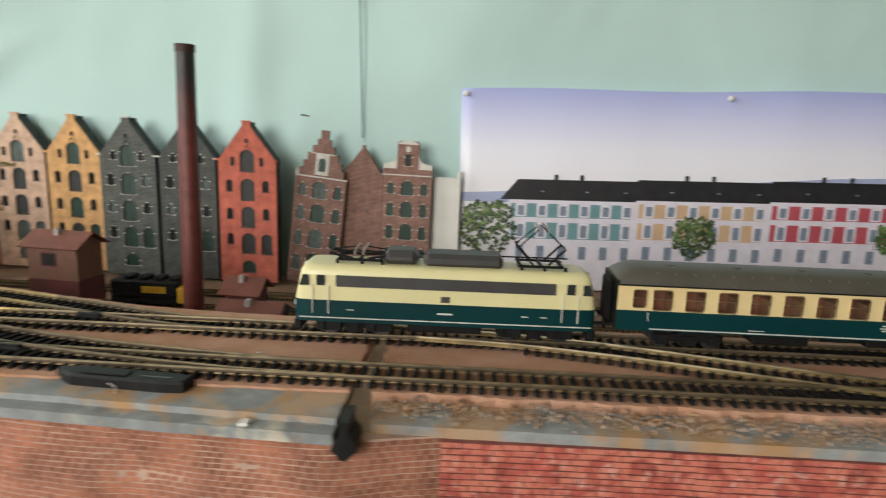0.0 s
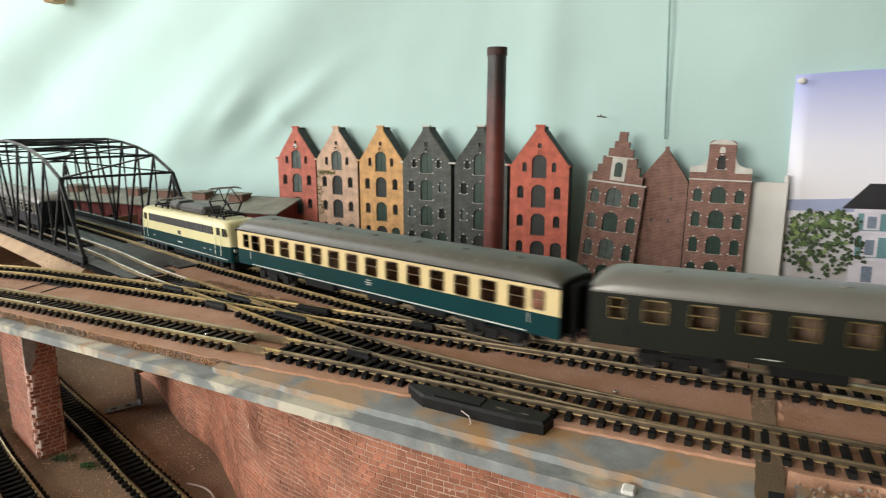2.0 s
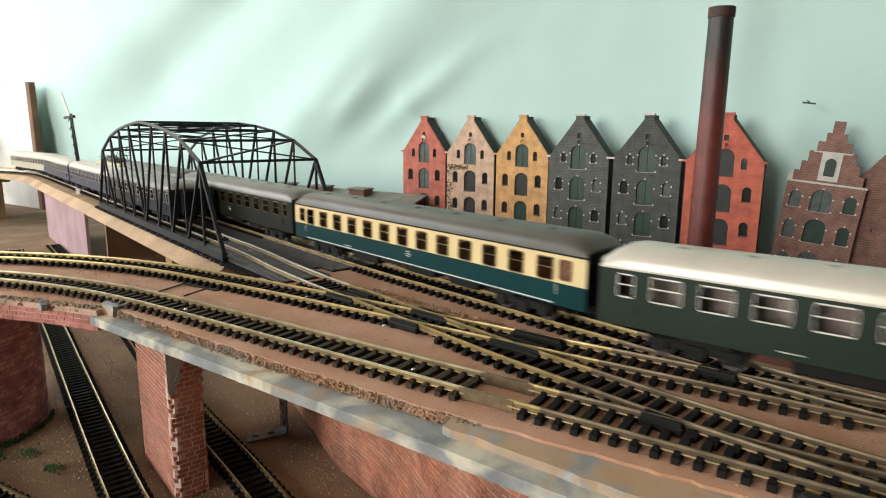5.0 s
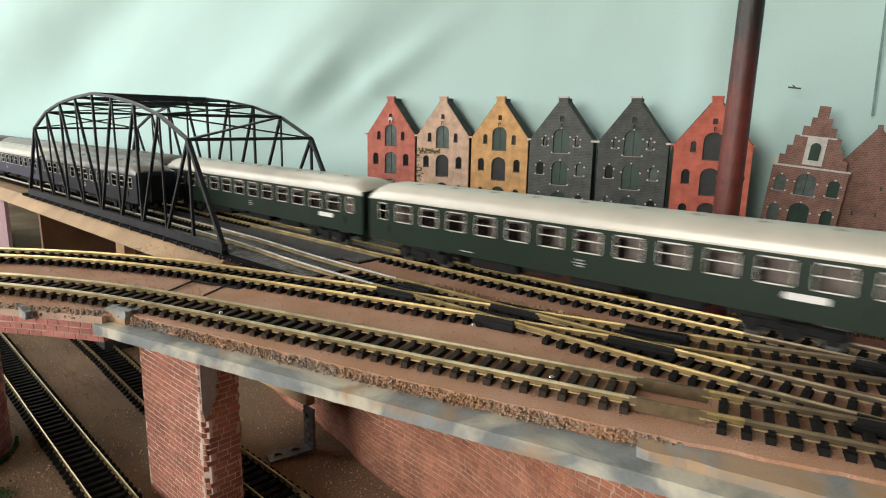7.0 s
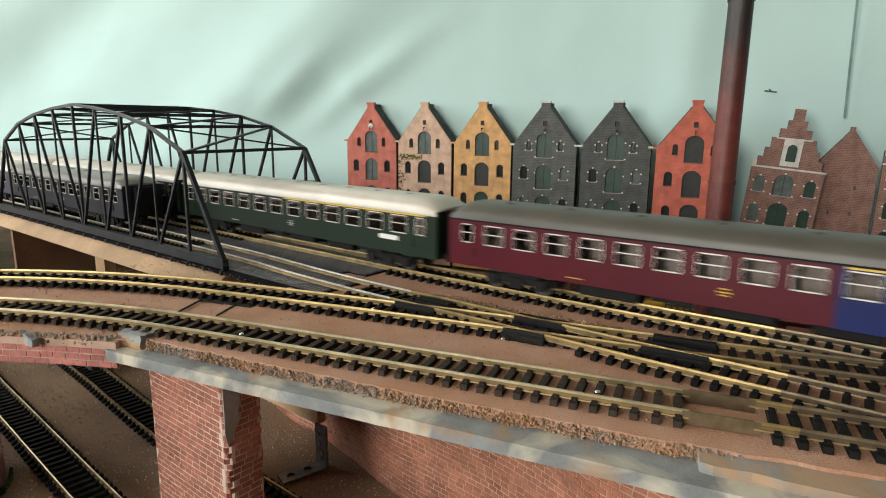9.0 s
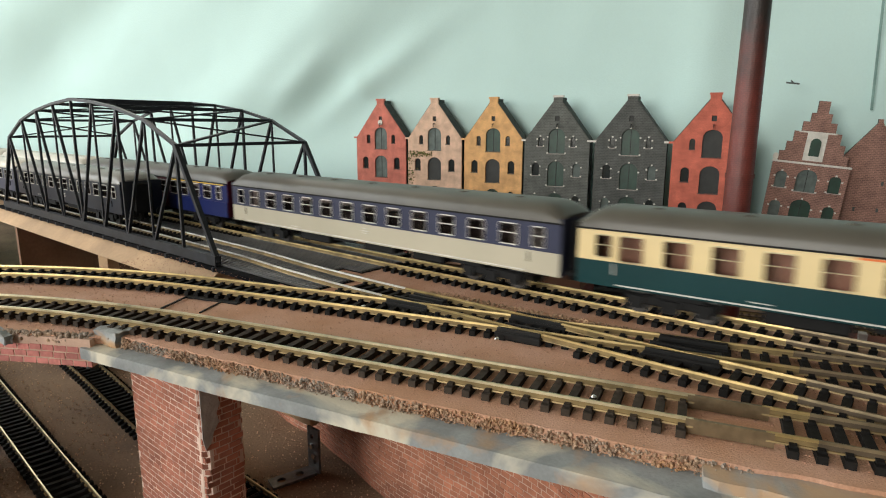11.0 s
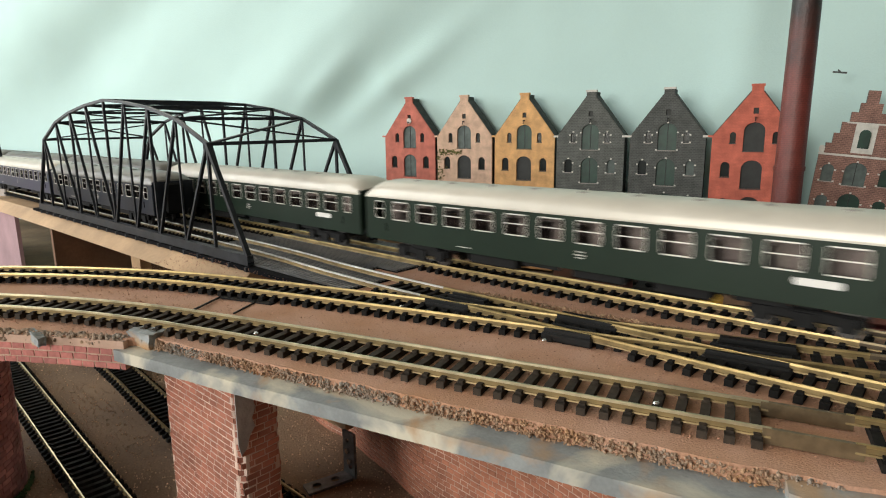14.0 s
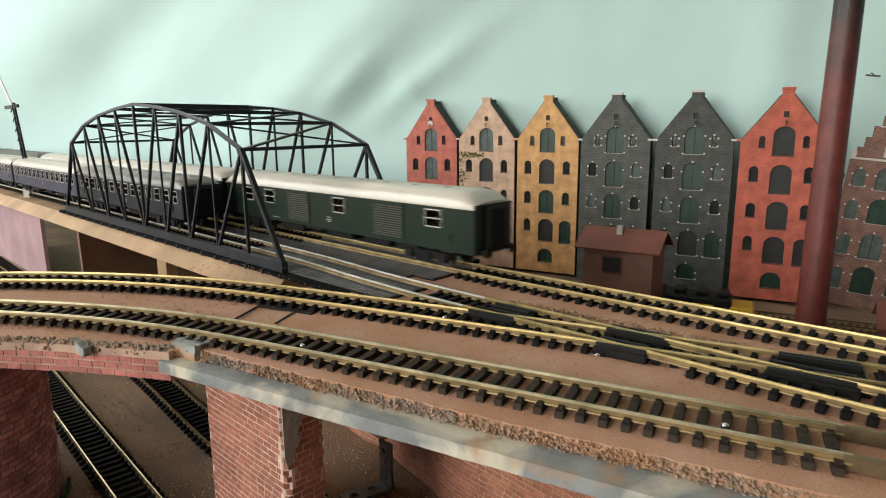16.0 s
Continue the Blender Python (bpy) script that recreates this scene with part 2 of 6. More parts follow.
def strip(name, X, T, offset, width, z0, z1, mat, parent, label=""):
    """A bar of rectangular section swept along a line of the plan."""
    N = np.array([-T[:, 1], T[:, 0]]).T
    verts, faces = [], []
    for (x, y), (nx, ny) in zip(X, N):
        for o, z in ((offset - width / 2, z0), (offset + width / 2, z0), (offset + width / 2 * 0.8, z1), (offset - width / 2 * 0.8, z1)):
            verts.append((x + nx * o, y + ny * o, z))
    for i in range(len(X) - 1):
        a, b = 4 * i, 4 * i + 4
        for k in range(4):
            faces.append((a + k, a + (k + 1) % 4, b + (k + 1) % 4, b + k))
    faces += [(3, 2, 1, 0), tuple(len(verts) - 4 + k for k in range(4))]
    ob = raw(name, verts, faces, mat, parent)
    if label:
        ob["label"] = label
    return ob


def sleeper_mesh(mat):
    bm = bmesh.new()
    box(bm, -0.0013, 0.0013, -0.0120, 0.0120, 0, 0.0022)
    for y in (-0.0083, 0.0083):
        box(bm, -0.0009, 0.0009, y - 0.0022, y + 0.0022, 0.0021, 0.0030)
    return mesh_of("sleeper", bm, mat)


SLEEPERS = {m.name: sleeper_mesh(m) for m in (SLEEPER, SLEEPER_WORN, SLEEPER_BROWN)}


def track(points, label, z=0.0, rail=BRASS, sleepers=SLEEPER, pitch=0.0063, skip=(), name="track", dull=None, bright=None):
    """A track of two rails on separate sleepers; east of dull the rails are duller brown, with dark reflections put
    into the colour, west of bright they are silver.
    """
    t = tagged(empty(name), label, "railway track", "tracks of the layout")
    X, T, g = spline(points, 0.006)
    tone = [DULL_RAIL if dull is not None and x > dull and dull < 5 else NICKEL if bright is not None and x < bright else rail for x in X[:, 0]]
    cuts = [0] + [k for k in range(1, len(tone)) if tone[k] is not tone[k - 1]] + [len(tone) - 1]
    for o in (-0.00825, 0.00825):
        for a, b in zip(cuts, cuts[1:]):
            if b - a < 1:
                continue
            S = slice(a, b + 1)
            strip("rail_foot", X[S], T[S], o, 0.0016, z + 0.0021, z + 0.0026, RAIL_FOOT, t)
            strip("rail_web", X[S], T[S], o, 0.0005, z + 0.0025, z + 0.0041, RAIL_FOOT if tone[a] is not DULL_RAIL else RAIL_DARK, t)
            strip("rail_head", X[S], T[S], o, 0.0009, z + 0.0040, z + 0.0048, tone[a], t)
    n, far = int(g[-1] / pitch), []
    for k in range(n):
        s = (k + 0.5) * pitch
        x, y = (np.interp(s, g, X[:, i]) for i in (0, 1))
        dx, dy = (np.interp(s, g, T[:, i]) for i in (0, 1))
        if any(a < x < b for a, b in skip):
            continue
        if x > 0.62 or x < -1.45 or y < -0.05:
            far.append((x, y, dx, dy))
            continue
        ob = new("sleeper", SLEEPERS[sleepers.name])
        ob.parent = t
        ob.matrix_basis = pose(x, y, z, 0, 0, math.degrees(math.atan2(dy, dx)) + random.uniform(-0.8, 0.8))
    if far:
        verts, faces = [], []
        for x, y, dx, dy in far:
            n = len(verts)
            for u, v, w in ((-1, -1, 0), (1, -1, 0), (1, 1, 0), (-1, 1, 0), (-1, -1, 1), (1, -1, 1), (1, 1, 1), (-1, 1, 1)):
                verts.append((x + u * 0.0014 * dx - v * 0.0128 * dy, y + u * 0.0014 * dy + v * 0.0128 * dx, z + w * 0.0022))
            faces += [tuple(n + i for i in q) for q in ((4, 5, 6, 7), (0, 1, 5, 4), (1, 2, 6, 5), (2, 3, 7, 6), (3, 0, 4, 7))]
        tagged(raw("sleepers_beyond", verts, faces, sleepers, t), kind="stuff")
    return t


def slab(name, outline, z0, z1, mat, parent=None, rough=0.0, step=0.004):
    """A horizontal board with the given plan; rough: by how much its rim is ragged."""
    pts = []
    for (x0, y0), (x1, y1) in zip(outline, outline[1:] + outline[:1]):
        n = max(1, int(math.hypot(x1 - x0, y1 - y0) / step)) if rough else 1
        n = min(n, 260)
        for k in range(n):
            x, y = x0 + (x1 - x0) * k / n, y0 + (y1 - y0) * k / n
            j = rough * noise.noise((x * 160, y * 160, z1 * 50))
            pts.append((x + j, y + j))
    bm = bmesh.new()
    top = [bm.verts.new((x, y, z1)) for x, y in pts]
    low = [bm.verts.new((x + rough * 0.6 * noise.noise((x * 300, y * 300, 3)), y + rough * 0.6 * noise.noise((x * 300, y * 300, 7)), z0)) for x, y in pts]
    bm.faces.new(top)
    bm.faces.new(low[::-1])
    for i in range(len(pts)):
        j = (i + 1) % len(pts)
        bm.faces.new((low[i], low[j], top[j], top[i]))
    bmesh.ops.recalc_face_normals(bm, faces=bm.faces)
    bmesh.ops.triangulate(bm, faces=bm.faces[:])
    return part(name, bm, mat, parent)


# ---- the room ----
G = -0.103
bm = bmesh.new()
box(bm, -3.2, 5.6, -2.6, 1.3, -1.15, -1.10)
tagged(part("floor", bm, WOOD_DARK), "brown floor of the hobby room", "floor", kind="structure")
bm = bmesh.new()
box(bm, -3.2, 5.6, -2.6, 1.3, 1.60, 1.65)
tagged(part("ceiling", bm, WALL_PAINT), "beige plastered ceiling", "ceiling", kind="structure")


def wall_box(name, x0, x1, y0, y1, z0=-1.10, z1=1.60):
    bm = bmesh.new()
    box(bm, x0, x1, y0, y1, z0, z1)
    return tagged(part(name, bm, WALL_PAINT), "plain beige plastered wall of the room", "wall", kind="structure")


wall_box("wall_east", 5.5, 5.6, -2.6, 1.3)
wall_box("wall_north", -1.1, 5.5, 1.10, 1.20)
wall_box("wall_north_corner", -3.2, -2.7, 1.10, 1.20)
wall_box("wall_north_low", -2.7, -1.1, 1.10, 1.20, -1.10, 0.25)
wall_box("wall_north_high", -2.7, -1.1, 1.10, 1.20, 1.30, 1.60)
DAYLIGHT = material("frosted_daylight", (1.0, 0.97, 0.90), 0.5, vary=0.02, emit=1.6)
bm = bmesh.new()
box(bm, -2.7, -1.1, 1.16, 1.17, 0.25, 1.30)
tagged(part("window_1", bm, DAYLIGHT), "bright frosted window pane above the cloth", "window", kind="structure")
for nm, x0, x1, z0, z1 in (("wall_south", -3.2, -2.35, -1.1, 1.6), ("wall_south_right", -0.25, 5.5, -1.1, 1.6), ("wall_south_low", -2.35, -0.25, -1.1, 0.05), ("wall_south_high", -2.35, -0.25, 1.2, 1.6)):
    wall_box(nm, x0, x1, -2.5, -2.4, z0, z1)
for nm, y0, y1, z0, z1 in (("wall_west", 0.5, 1.1, -1.1, 1.6), ("wall_west_near", -2.4, -1.1, -1.1, 1.6), ("wall_west_low", -1.1, 0.5, -1.1, -0.05), ("wall_west_high", -1.1, 0.5, 1.55, 1.6)):
    wall_box(nm, -3.0, -2.9, y0, y1, z0, z1)

# ---- cloth backdrop with soft folds ----
def cloth_depth(x, z):
    y = 0.885
    for x0, z0, ang, amp, w in ((-1.02, 0.06, 38, 0.020, 0.055), (-1.20, 0.30, 30, -0.022, 0.07), (-0.72, 0.28, 33, 0.016, 0.08), (-1.55, 0.25, 15, 0.02, 0.09), (-0.30, 0.20, 86, 0.006, 0.03),
                                (0.05, 0.35, 60, 0.008, 0.10), (0.6, 0.42, 5, 0.012, 0.06), (-0.95, 0.45, 25, -0.015, 0.06)):
        a = radians(ang)
        d = (x - x0) * -math.sin(a) + (z - z0) * math.cos(a)
        along = (x - x0) * math.cos(a) + (z - z0) * math.sin(a)
        y -= amp * math.exp(-(d / w) ** 2) * math.exp(-(along / 0.42) ** 2)
    for x0, z0, ang, amp, w, reach in ((-0.837, 0.144, 38, 0.010, 0.020, 0.09), (-0.730, 0.143, 33, 0.010, 0.018, 0.11), (-0.730, 0.113, -55, 0.006, 0.014, 0.06)):
        a = radians(ang)
        d = (x - x0) * -math.sin(a) + (z - z0) * math.cos(a)
        along = (x - x0) * math.cos(a) + (z - z0) * math.sin(a)
        y -= amp * math.exp(-(d / w) ** 2) * math.exp(-(along / reach) ** 2)
    y += 0.004 * noise.noise((x * 5, z * 7, 1.5)) + 0.0012 * noise.noise((x * 22, z * 22, 4.2))
    if z < 0.13:
        y = 0.885 + (y - 0.885) * max(0.0, (z + 0.1) / 0.23)
    return y


nx, nz = 320, 90
verts, faces = [], []
for j in range(nz + 1):
    for i in range(nx + 1):
        x = -2.35 + 3.65 * i / nx
        top = 0.70 if x > -0.8 else (0.36 + 0.34 * max(0, (x + 1.25) / 0.45) ** 1.5 if x > -1.25 else 0.36 + 0.09 * (-1.25 - x))
        z = G + (top - G) * j / nz
        verts.append((x, cloth_depth(x, z), z))
for j in range(nz):
    for i in range(nx):
        a = j * (nx + 1) + i
        faces.append((a, a + 1, a + nx + 2, a + nx + 1))
cloth = tagged(raw("backdrop", verts, faces, CLOTH, smooth=True), "pale turquoise cloth sheet hanging in soft folds", "backdrop", kind="structure")
# thin bar in darker cloth colour paints the shadow along a seam
bm = bmesh.new()
bar(bm, (-0.157, 0.866, 0.60), (-0.143, 0.874, 0.10), 0.0022, 0.0010, up=(0, 1, 0))
part("seam", bm, material("seam_shadow_cloth", (0.22, 0.36, 0.33), 0.9), cloth, "seam in the cloth with its shadow painted as a dark strip")

# ---- low ground ----
verts, faces, nx, ny = [], [], 300, 110
for j in range(ny + 1):
    for i in range(nx + 1):
        x, y = -2.4 + 7.6 * (i / nx) ** 1.5, -0.05 + 0.97 * j / ny
        verts.append((x, y, G + 0.0014 * noise.noise((x * 60, y * 60, 0)) + 0.0008 * noise.noise((x * 200, y * 200, 2))))
for j in range(ny):
    for i in range(nx):
        a = j * (nx + 1) + i
        faces.append((a, a + 1, a + nx + 2, a + nx + 1))
ground = tagged(raw("ground", verts, faces, SOIL, smooth=True), "brown crumbly soil of the lower level", "ground", kind="structure")
bm = bmesh.new()
box(bm, -2.4, 5.2, -0.05, 1.0, G - 0.03, G - 0.004)
tagged(part("base_board", bm, WOOD), "plywood base board of the layout", "base board", kind="structure")
bm = bmesh.new()
for x in (-1.9, -0.6, 0.9, 2.4, 3.9, 5.1):
    for y in (0.0, 0.9):
        box(bm, x - 0.03, x + 0.03, y - 0.03, y + 0.03, -1.10, G - 0.03)
tagged(part("trestle", bm, WOOD), "wooden trestle legs under the layout", "trestle", kind="structure")

# ---- station deck ----
LIP = [(-0.516, 0.2700), (-0.45, 0.2662), (-0.38, 0.2632), (-0.30, 0.2592), (-0.23, 0.2545), (-0.17, 0.2507), (-0.12, 0.2472), (-0.047, 0.2437)]
EDGE = [(-0.507, 0.2782), (-0.45, 0.2758), (-0.38, 0.2735), (-0.31, 0.2728), (-0.272, 0.2735), (-0.20, 0.2758), (-0.10, 0.2762), (-0.047, 0.2768)]
REAR = [(-0.047, 0.380), (-0.14, 0.382), (-0.20, 0.388), (-0.255, 0.400), (-0.31, 0.414), (-0.36, 0.427), (-0.42, 0.443), (-0.50, 0.470), (-0.54, 0.488)]
deck = tagged(slab("deck", EDGE + REAR + [(-0.545, 0.395), (-0.500, 0.368), (-0.508, 0.30)], -0.008, 0.0, BOARD, rough=0.0014), "reddish brown painted station board with broken edges", "railway deck", kind="structure")
lip = slab("concrete_lip", LIP + [(x, y + 0.05) for x, y in LIP[::-1]], -0.0088, -0.0042, CONCRETE, deck, rough=0.00025)
lip["label"] = "grey and cream patched concrete edge"
MARGIN = [(-0.285, 0.2660), (-0.23, 0.2620), (-0.17, 0.2590), (-0.12, 0.2555), (-0.047, 0.2520)]
margin = slab("grey_margin", MARGIN + [(x, 0.2790) for x, y in MARGIN[::-1]], -0.0042, -0.0012, CONCRETE_RUST, deck, rough=0.0009)
margin["label"] = "grey paint with rusty stains beside the front points"
deck2 = tagged(slab("deck_east", [(-0.036, 0.2790), (0.1, 0.2780), (0.4, 0.277), (5.0, 0.276), (5.0, 0.385), (0.6, 0.383), (0.1, 0.381), (-0.036, 0.380)], -0.012, -0.0005, BOARD, rough=0.0022), "reddish brown station board with crumbled edge", "railway deck", kind="structure")
slab("concrete_lip", [(-0.034, 0.2560), (0.1, 0.2560), (0.4, 0.255), (5.0, 0.25), (5.0, 0.30), (-0.034, 0.30)], -0.0095, -0.0048, CONCRETE_RUST, deck2, rough=0.0003)
# western curve of the deck
def curve_points(x0, y0, R, n=14, back=0.2, reach=1.15):
    pts = [(x0 + back, y0)] if back else []
    for k in range(n + 1):
        a = reach * k / n
        pts.append((x0 - R * math.sin(a), y0 - R * (1 - math.cos(a))))
    return pts


west_out = [(-0.505, 0.3655), (-0.53, 0.3655)] + curve_points(-0.53, 0.3652, 0.44, 12, 0, 1.1)
west_in = [(-.507, .2790), (-.514, .2735), (-.538, .2672), (-.565, .2595), (-.59, .2508), (-.64, .2300), (-.70, .196), (-.76, .150), (-.83, .08)]
west = tagged(slab("deck_west", west_in + west_out[::-1], -0.0038, -0.0006, BOARD, rough=0.0018), "reddish brown board of the curved viaduct", "railway deck", kind="structure")

# ---- tracks on the deck ----
T1 = [(5.0, 0.3525), (2.2, 0.3525), (1.2, 0.3525), (0.6, 0.3525), (0.3, 0.3525), (0.1, 0.3520), (0, 0.3505), (-0.06, 0.3492), (-0.11, 0.3488), (-0.15, 0.3508), (-0.19, 0.3590), (-0.225, 0.3690), (-0.26, 0.3782), (-0.315, 0.3925), (-0.362, 0.4050), (-0.412, 0.4182), (-0.445, 0.4275), (-0.48, 0.4385), (-0.52, 0.4510), (-0.62, 0.4820), (-0.7, 0.5065), (-0.95, 0.5830), (-1.1, 0.6290), (-1.3, 0.690), (-1.55, 0.766)]
def bend(points, R, turn, n, heading=163.0, tail=2.4):
    (x, y), d = points[-1], radians(heading)
    out = list(points)
    st = R * radians(turn) / n
    for k in range(n):
        d += st / R
        x, y = x + st * math.cos(d), y + st * math.sin(d)
        out.append((x, y))
    for k in range(int(tail / 0.3)):
        x, y = x + 0.3 * math.cos(d), y + 0.3 * math.sin(d)
        out.append((x, y))
    return out


MAIN = bend(T1, 0.55, 103, 9)
# from here east the rail colour carries the dark reflections
EAST = -0.255
track(MAIN, "main track with golden rails on black sleepers", rail=BRASS, skip=((-0.60, -0.455),), dull=EAST)
FRONT0 = [(-.05, .2925), (-.09, .2935), (-.128, .2972), (-.160, .3014), (-.185, .3050), (-.21, .3098), (-.232, .3146), (-.26, .3216), (-.298, .3316), (-.331, .3415), (-.362, .3508), (-.397, .3610), (-.441, .3730), (-.496, .3915), (-.54, .4085), (-.577, .4215), (-.62, .4352), (-.7, .460), (-.95, .5363), (-1.1, .582), (-1.3, .643), (-1.55, .719)]
FRONT = bend(FRONT0, 0.49, 103, 9)
track(FRONT, "second bridge track crossing the station throat to the front points", z=0.0002, rail=BRASS, skip=((-0.62, -0.458), (-0.376, -0.330), (-0.142, 0.0)), dull=EAST, bright=-0.425)
track([(-.288, .2938), (-.35, .2938), (-.42, .2938), (-.485, .2933)] + curve_points(-.485, .2933, .43, 10, 0, 1.1)[1:], "front platform track with weathered brass rails", rail=BRASS_DULL, sleepers=SLEEPER_WORN)
track([(-.13, .3486), (-.20, .3480), (-.27, .3477), (-.33, .3478), (-.39, .3478), (-.45, .3472), (-.505, .3458)] + curve_points(-.505, .3458, .41, 10, 0, 0.95)[1:], "curved track leaving the crossing over the viaduct", z=0.0001, rail=BRASS, skip=((-0.17, 0.0),), dull=EAST)
track([(5.0, .2915), (1.2, .2915), (.3, .292), (.1, .2920), (-.05, .2922), (-.12, .2925), (-.20, .2935), (-.270, .2938)], "front through track with golden rails", rail=BRASS, dull=EAST)
track([(.34, .2925), (.28, .2945), (.23, .2995), (.19, .3070), (.15, .3175), (.11, .3285), (.07, .3380), (.03, .3450), (-.02, .3490)], "crossover between the station tracks", z=0.0003, rail=BRASS_DULL, skip=((-0.1, 0.035), (0.26, 0.5)), dull=9)

# ---- tracks on the lower level ----
track([(-1.3, .55), (-1.05, .462), (-.845, .394), (-.71, .3455), (-.64, .3200), (-.578, .2975), (-.495, .2680), (-.438, .2500), (-.30, .208), (-.1, .15), (.2, .08)], "lower track running under the viaduct", z=G + 0.001, sleepers=SLEEPER, rail=BRASS_DULL)
track([(-1.3, .61), (-.9, .478), (-.72, .4130), (-.645, .3835), (-.59, .3620), (-.53, .3420), (-.456, .3180), (-.387, .2945), (-.34, .2790), (-.15, .21), (.1, .12)], "lower track passing beside the brick pier", z=G + 0.001, rail=BRASS_DULL)
track([(-.80, .150), (-.70, .190), (-.60, .2165), (-.54, .2245), (-.49, .2280), (-.44, .2290), (-.36, .222), (-.27, .198)], "curved lower track joining the points", z=G + 0.001, rail=BRASS_DULL)
for y in (0.700, 0.765):
    track([(3.0, y), (1.0, y), (0.0, y), (-1.2, y)], "dusty brown siding before the warehouses", z=G + 0.001, rail=SLEEPER_BROWN, sleepers=SLEEPER_BROWN, name="siding")

# ---- bridge ----
bridge = tagged(empty("truss_bridge", pose(-0.5537, 0.3880, 0.0, 0, 0, 163.0)), "dark grey steel truss bridge with arched top chord carrying two tracks", "bridge")
TOP = [0.0708, 0.0865, 0.0946, 0.0994, 0.1022, 0.0994, 0.0946, 0.0865, 0.0708]
PW = 0.0407
BW = -0.101
SK = 0.005
for y, sk in ((0.0, 0.0), (BW, SK)):
    bm = bmesh.new()
    bar(bm, (sk, y, 0.004), (10 * PW + sk, y, 0.004), 0.004, 0.006)
    part("bottom_chord", bm, STEEL, bridge)
    nodes = [(PW * (i + 1) + sk, y, z) for i, z in enumerate(TOP)]
    for a, b in zip(nodes, nodes[1:]):
        bm = bmesh.new()
        bar(bm, a, b, 0.0024, 0.0020)
        part("top_chord", bm, STEEL, bridge)
    for a, b in (((sk, y, 0.003), nodes[0]), (nodes[-1], (10 * PW + sk, y, 0.003))):
        bm = bmesh.new()
        bar(bm, a, b, 0.0028, 0.0026)
        part("end_post", bm, STEEL, bridge)
    for i, nd in enumerate(nodes):
        bm = bmesh.new()
        bar(bm, (nd[0], y, 0.003), nd, 0.0013 if i % 2 else 0.0018)
        part("post", bm, STEEL, bridge)
    for i in range(1, 9):
        lo = PW * (i + 1)
        a, b = (nodes[i - 1], (PW * (i + 1) + sk, y, 0.003)) if i <= 4 else (nodes[i], (PW * i + sk, y, 0.003))
        bm = bmesh.new()
        bar(bm, a, b, 0.0020, 0.0017)
        part("diagonal", bm, STEEL, bridge)
for i, z in enumerate(TOP):
    bm = bmesh.new()
    bar(bm, (PW * (i + 1), 0, z), (PW * (i + 1) + SK, BW, z), 0.0022)
    part("cross_strut", bm, STEEL, bridge)
for i in range(8):
    for ya, yb in ((0, BW), (BW, 0)):
        bm = bmesh.new()
        bar(bm, (PW * (i + 1) + (SK if ya else 0), ya, TOP[i]), (PW * (i + 2) + (SK if yb else 0), yb, TOP[i + 1]), 0.0030, 0.0012)
        part("wind_brace", bm, STEEL, bridge)
for k in range(43):
    bm = bmesh.new()
    y = -0.0030 - k * 0.0023
    x0 = -0.085 if k <= 15 else -0.075 if 19 <= k <= 33 else -0.060
    bar(bm, (x0, y, 0.0009), (10 * PW + 0.02, y, 0.0009), 0.0008, 0.0012)
    part("deck_rib", bm, PLATE, bridge)
# plates under the ribs, blackened to give the grooves their shade
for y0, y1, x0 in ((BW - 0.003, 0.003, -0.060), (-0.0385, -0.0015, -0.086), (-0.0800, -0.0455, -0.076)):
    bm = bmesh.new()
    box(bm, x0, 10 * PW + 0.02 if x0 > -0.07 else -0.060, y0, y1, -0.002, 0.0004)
    part("deck_plate", bm, GROOVE_SHADE, bridge)
for k in range(21):
    bm = bmesh.new()
    x = k * 0.0198
    box(bm, x, x + 0.002, 0.001, 0.0035, -0.0024, 0.0005)
    part("chord_bracket", bm, STEEL, bridge)

# plywood trackbed under and beyond the bridge
bed = tagged(empty("trackbed"), "pale plywood trackbed carrying the curved main line", "trackbed", kind="structure")
BX, BT, bg = spline(bend([(-.54, .4335), (-.95, .5597), (-1.1, .6055), (-1.3, .6665), (-1.55, .7425)], 0.52, 103, 9), 0.02)
strip("board", BX, BT, 0.0, 0.118, -0.012, -0.0025, WOOD, bed)
bm = bmesh.new()
box(bm, -0.002, 0.002, 0, 0.20, G, -0.012)
tagged(part("plank", bm, WOOD_DARK), "brown wooden plank standing under the bridge", "plank").matrix_basis = pose(-0.90, 0.487, 0, 0, 0, -10)
bm = bmesh.new()
box(bm, 0, 0.36, -0.002, 0.002, G, -0.013)
tagged(part("fascia_panel", bm, PINK), "mauve painted fascia panel beside the bridge", "fascia panel").matrix_basis = pose(-1.06, 0.547, 0, 0, 0, 163)
bm = bmesh.new()
box(bm, -0.006, 0.006, -0.006, 0.006, G, -0.012)
tagged(part("support_post", bm, WOOD), "pale wooden post under the trackbed", "support post").matrix_basis = pose(-0.81, 0.513, 0)
bm = bmesh.new()
box(bm, -0.75, -0.52, 0.56, 0.566, G, -0.014)
tagged(part("rear_board", bm, WOOD), "bare plywood board behind the bridge opening", "support board")


